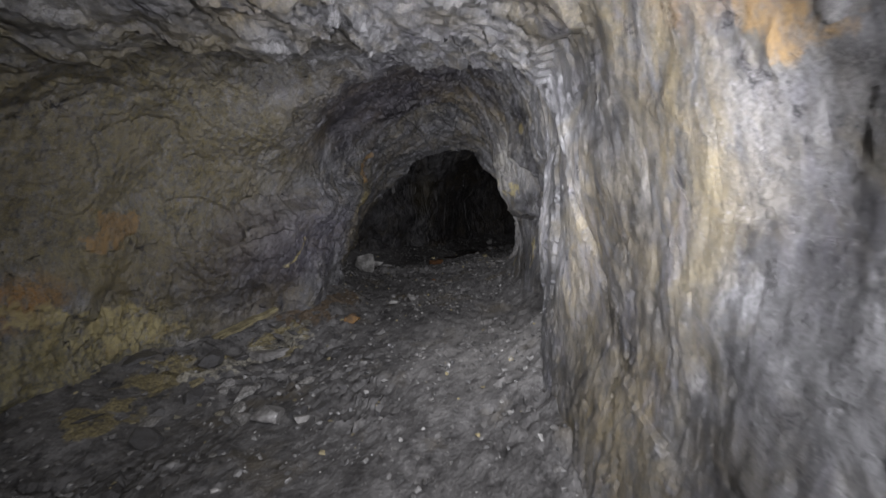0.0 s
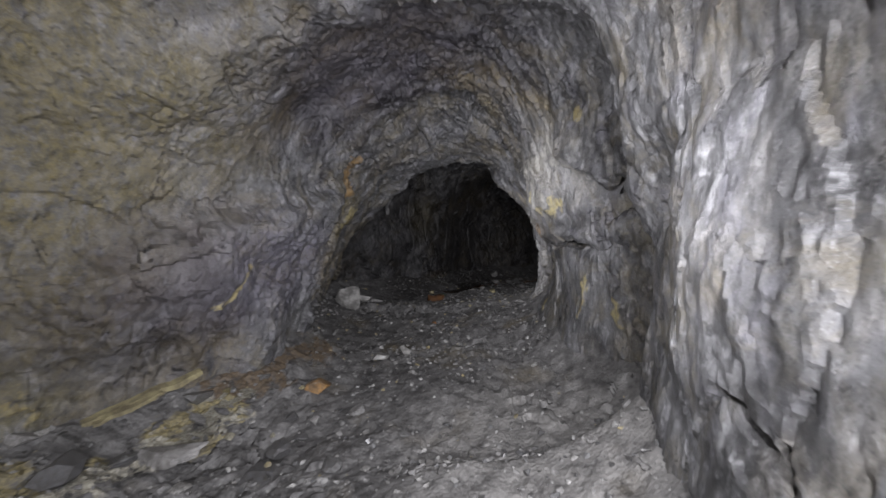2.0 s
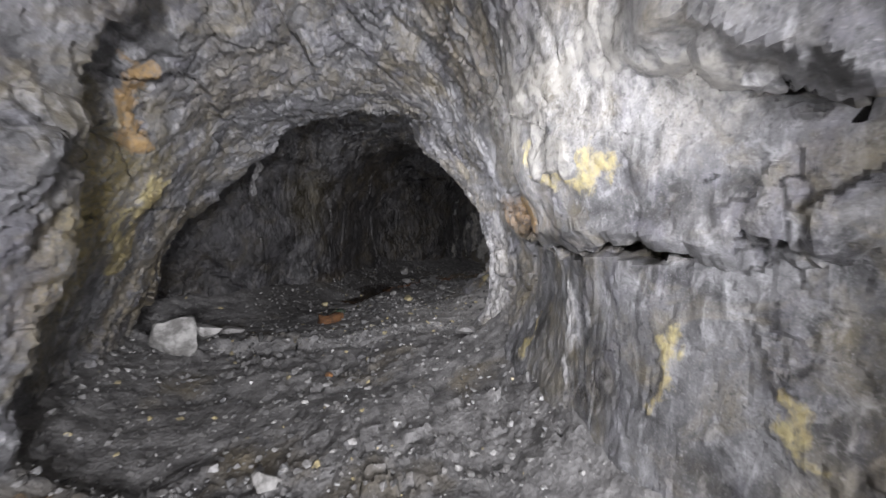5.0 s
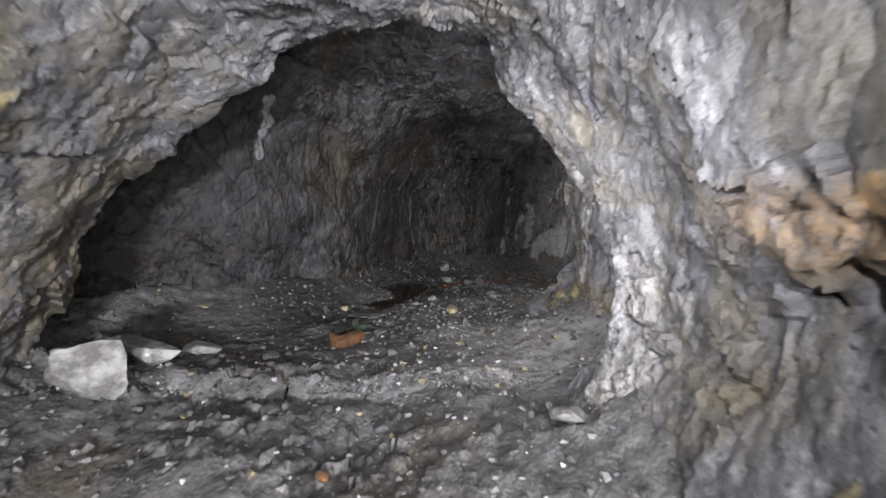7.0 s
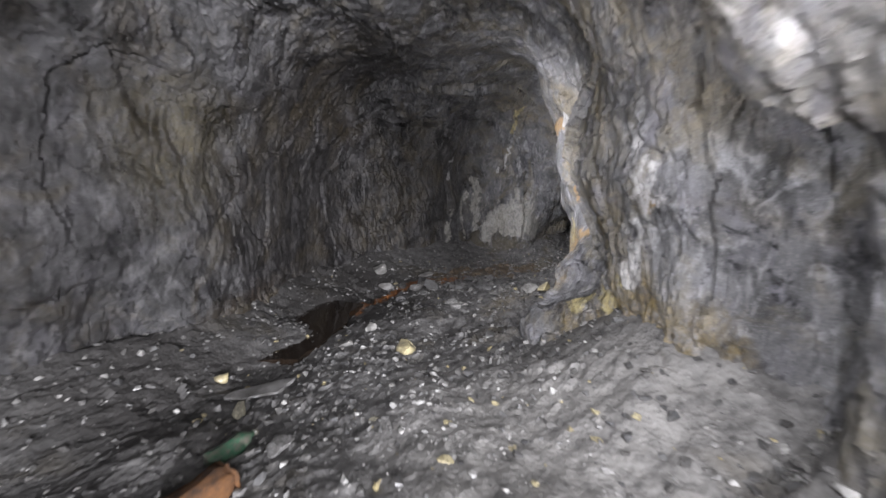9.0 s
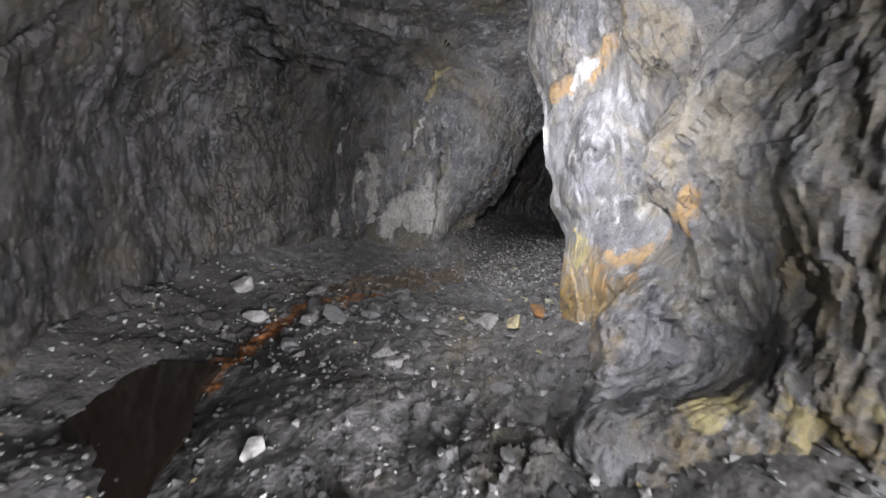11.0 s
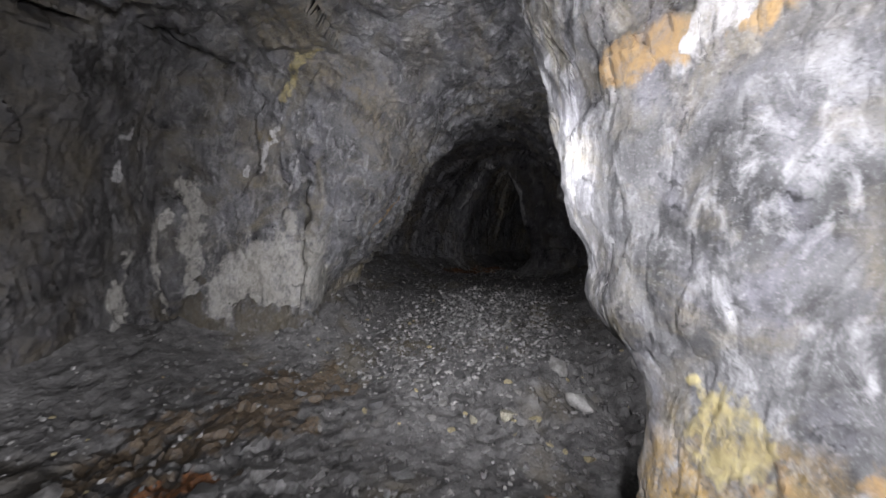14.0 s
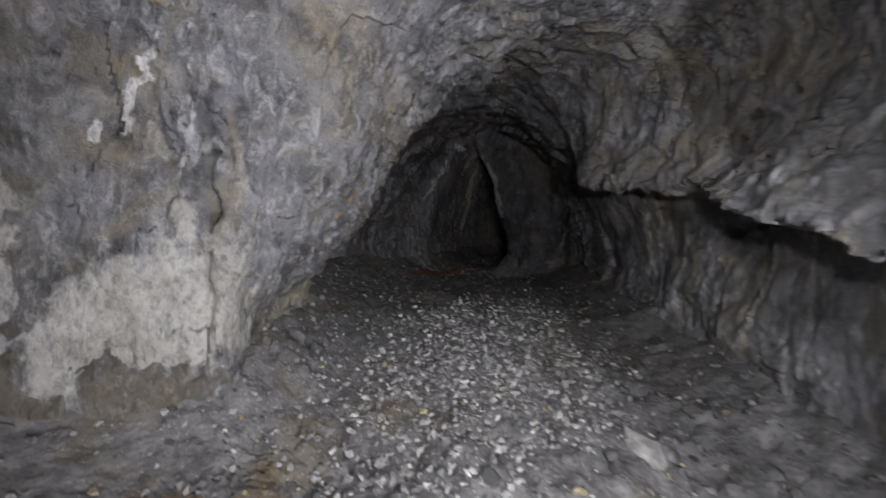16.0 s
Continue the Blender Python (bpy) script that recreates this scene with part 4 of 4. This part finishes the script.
rock("stone", 0.92, 6.14, (0.20, 0.14, 0.09), SLATE, 20, 15, "buff stone at the foot of the wall")
rock("stone", 1.28, 11.35, (0.20, 0.16, 0.17), PALE, 21, 15, "rounded whitish stone near the wall")
rock("stone", 1.90, 11.22, (0.26, 0.12, 0.08), PALE, 22, 35, "pale slab lying on slate rubble")
rock("stone", 1.29, 10.91, (0.24, 0.16, 0.10), PALE, 23, -20, "pale slab beside the rusty seep")
rock("stone", 2.50, 9.66, (0.26, 0.15, 0.09), PALE, 24, 15, "pale slab lying on slate rubble")
rock("stone", 2.50, 9.42, (0.14, 0.12, 0.12), CREAM, 25, 15, "buff stone at the foot of the wall")
rock("stone", 2.72, 9.38, (0.20, 0.10, 0.13), RUSTY, 26, 55, "orange-stained stone leaning on the wall foot")
rock("stone", 2.05, 10.50, (0.22, 0.15, 0.08), SLATE, 27, 15, "grey slab lying on slate rubble")
rock("stone", 4.30, 9.75, (0.30, 0.2, 0.10), PALE, 28, 15, "pale slab lying on slate rubble")
rock("stone", 4.0, 9.55, (0.24, 0.2, 0.10), PALE, 29, 75, "pale slab lying on slate rubble")

# small stones told apart on the way
ZONES = [
    # x, y, reach, count, smallest, largest, material
    (-1.5, 3.1, 0.9, 28, 0.06, 0.24, SLATE),
    (-1.2, 4.0, 0.6, 8, 0.05, 0.16, SLATE),
    (-1.9, 3.0, 0.6, 12, 0.05, 0.16, PALE),
    (-1.55, 3.9, 0.55, 18, 0.06, 0.20, SLATE),
    (-1.5, 3.9, 0.55, 6, 0.05, 0.14, CREAM),
    (-1.9, 2.3, 0.6, 14, 0.05, 0.18, SLATE),
    (-2.0, 2.7, 0.5, 8, 0.04, 0.14, CREAM),
    (-0.9, 1.6, 0.7, 8, 0.04, 0.12, SLATE),
    (-0.6, 3.0, 0.8, 8, 0.03, 0.09, SLATE),
    (0.2, 3.4, 0.8, 8, 0.03, 0.07, PALE),
    (-0.4, 7.2, 0.9, 20, 0.05, 0.16, SLATE),
    (0.5, 7.3, 0.8, 10, 0.03, 0.065, CREAM),
    (1.2, 7.4, 0.5, 6, 0.03, 0.07, CREAM),
    (0.9, 8.4, 0.7, 16, 0.04, 0.12, SLATE),
    (1.9, 10.3, 0.7, 30, 0.07, 0.22, SLATE),
    (2.2, 9.9, 0.6, 12, 0.06, 0.16, PALE),
    (3.3, 10.6, 0.9, 22, 0.05, 0.15, SLATE),
    (4.3, 10.6, 0.9, 12, 0.05, 0.12, PALE),
    (4.6, 9.9, 0.7, 10, 0.06, 0.16, SLATE),
    (3.6, 9.8, 0.5, 8, 0.05, 0.12, CREAM),
]
pick = random.Random(11)
bases = {}
for zx, zy, reach, count, small, large, mat in ZONES:
    for _ in range(count):
        kind = pick.randrange(6)
        if (mat.name, kind) not in bases:
            flat = (0.75, 0.35, 0.28, 0.5, 0.4, 0.6)[kind]
            bases[mat.name, kind] = rock_mesh("stone", 40 + kind, (1.1, 0.8, flat), mat, 2, 8)
        a, d = pick.uniform(0, 6.283), reach * math.sqrt(pick.random())
        x, y = zx + d * math.cos(a), zy + d * math.sin(a)
        size = small + (large - small) * pick.random() ** 2
        ob = new("stone", bases[mat.name, kind])
        ob.matrix_basis = pose(x, y, ground_at(x, y) + size * 0.10, pick.gauss(0, 10), pick.gauss(0, 10), pick.uniform(0, 360)) @ Matrix.Scale(size, 4)
        tone = {"pale_stone": "pale grey", "cream_stone": "cream-coloured", "slate_stone": "grey slate", "rusty_stone": "rust-brown"}[mat.name]
        tagged(ob, "loose angular %s stone lying on the mine floor" % tone, "stone", "loose stones on the floor")


# ---- litter ----
def part(name, bm, material, parent, label=""):
    me = bpy.data.meshes.new(name)
    bm.to_mesh(me)
    bm.free()
    me.materials.append(material)
    ob = new(name, me)
    ob.parent = parent
    if label:
        ob["label"] = label
    return ob


def lathe(bm, rings, sides=20, dent=0.0):
    """A turned body along x out of (x, radius) rings."""
    loops = []
    for x, r in rings:
        loop = []
        for i in range(sides):
            a = i / sides * 2 * math.pi
            q = r * (1 + dent * noise.noise((x * 14, math.cos(a) * 1.7, math.sin(a) * 1.7)))
            loop.append(bm.verts.new((x, q * math.cos(a), q * math.sin(a))))
        loops.append(loop)
    for a, b in zip(loops, loops[1:]):
        for i in range(sides):
            bm.faces.new((a[i], a[(i + 1) % sides], b[(i + 1) % sides], b[i]))
    bm.faces.new(list(reversed(loops[0])))
    bm.faces.new(loops[-1])
    for f in bm.faces:
        f.smooth = True
    return bm


def plastic(name, colour, rough_=0.25, through_=0.0):
    m, t, s = nodes_of(name)
    plain = stretched(t, (1, 1, 1))
    dirt = noise_node(t, plain, 20.0, 6, 0.7)
    t.links.new(mixed(t, ramp(t, dirt, 0.44, 0.62), colour, (0.13, 0.12, 0.10)), s.inputs["Base Color"])
    s.inputs["Roughness"].default_value = rough_
    s.inputs["Transmission Weight"].default_value = through_
    return m


bottle = new("plastic_bottle")
bottle.matrix_basis = pose(-0.06, 7.95, ground_at(-0.06, 7.95) + 0.035, 0, -8, 35) @ Matrix.Scale(0.75, 4)
tagged(bottle, "crumpled dirty green plastic bottle lying on the rubble", "bottle")
part("body", lathe(bmesh.new(), [(-0.13, 0.035), (-0.125, 0.05), (-0.09, 0.055), (-0.04, 0.05), (0.0, 0.055), (0.05, 0.052), (0.09, 0.04), (0.115, 0.02), (0.135, 0.016)], 22, 0.35), plastic("green_plastic", (0.045, 0.12, 0.07), 0.3, 0.15), bottle)
part("cap", lathe(bmesh.new(), [(0.135, 0.019), (0.155, 0.019)], 16), plastic("dark_cap", (0.02, 0.03, 0.025)), bottle, "dark screw cap")


def rust_material():
    m, t, s = nodes_of("rusted_iron")
    plain = stretched(t, (1, 1, 1))
    mid, fine = noise_node(t, plain, 16.0, 8, 0.7), noise_node(t, plain, 90.0, 6, 0.7)
    c = mixed(t, ramp(t, mid, 0.35, 0.65), (0.05, 0.03, 0.02), (0.20, 0.09, 0.032))
    t.links.new(mixed(t, ramp(t, fine, 0.58, 0.75), c, (0.20, 0.10, 0.05)), s.inputs["Base Color"])
    s.inputs["Roughness"].default_value = 0.85
    bumped(t, s, fine, 0.7, 0.006)
    return m


RUSTED = rust_material()
tin = new("rusted_tin")
tin.matrix_basis = pose(-0.14, 7.66, ground_at(-0.14, 7.66) + 0.025, 6, -4, 35) @ Matrix.Scale(0.8, 4)
tagged(tin, "crushed rusty tin can half buried in rubble", "tin can")
part("body", lathe(bmesh.new(), [(-0.15, 0.075), (-0.14, 0.085), (-0.05, 0.08), (0.03, 0.085), (0.10, 0.078), (0.14, 0.085), (0.15, 0.075)], 22, 0.55), RUSTED, tin)
part("rim", lathe(bmesh.new(), [(0.149, 0.085), (0.156, 0.09), (0.163, 0.085)], 22, 0.4), RUSTED, tin)

# splintered timber under a yellow crust
timber = new("broken_timber")
timber.matrix_basis = pose(-1.88, 3.72, ground_at(-1.88, 3.72) + 0.10, 8, -14, 48)
tagged(timber, "splintered old timber coated in pale yellow crust, lying on rubble", "timber")
for k, (dx, dy, length, wide) in enumerate(((0, 0, 0.62, 0.07), (0.05, 0.07, 0.45, 0.05), (-0.10, -0.06, 0.34, 0.045))):
    bm = bmesh.new()
    bmesh.ops.create_grid(bm, x_segments=14, y_segments=3, size=0.5)
    bmesh.ops.solidify(bm, geom=bm.faces[:], thickness=0.6)
    for v in bm.verts:
        taper = 1 - 0.55 * max(0, abs(v.co.x) - 0.25) * 2 + 0.25 * noise.noise((v.co.x * 9, v.co.y * 5 + k, 2.0))
        v.co = Vector((dx + v.co.x * length, dy + v.co.y * wide * taper + 0.012 * noise.noise((v.co.x * 4, k, 0)), v.co.z * wide * 0.9 * taper + 0.02 * noise.noise((v.co.x * 6, 4 + k, 0))))
    part("splinter", bm, OLD_TIMBER, timber)
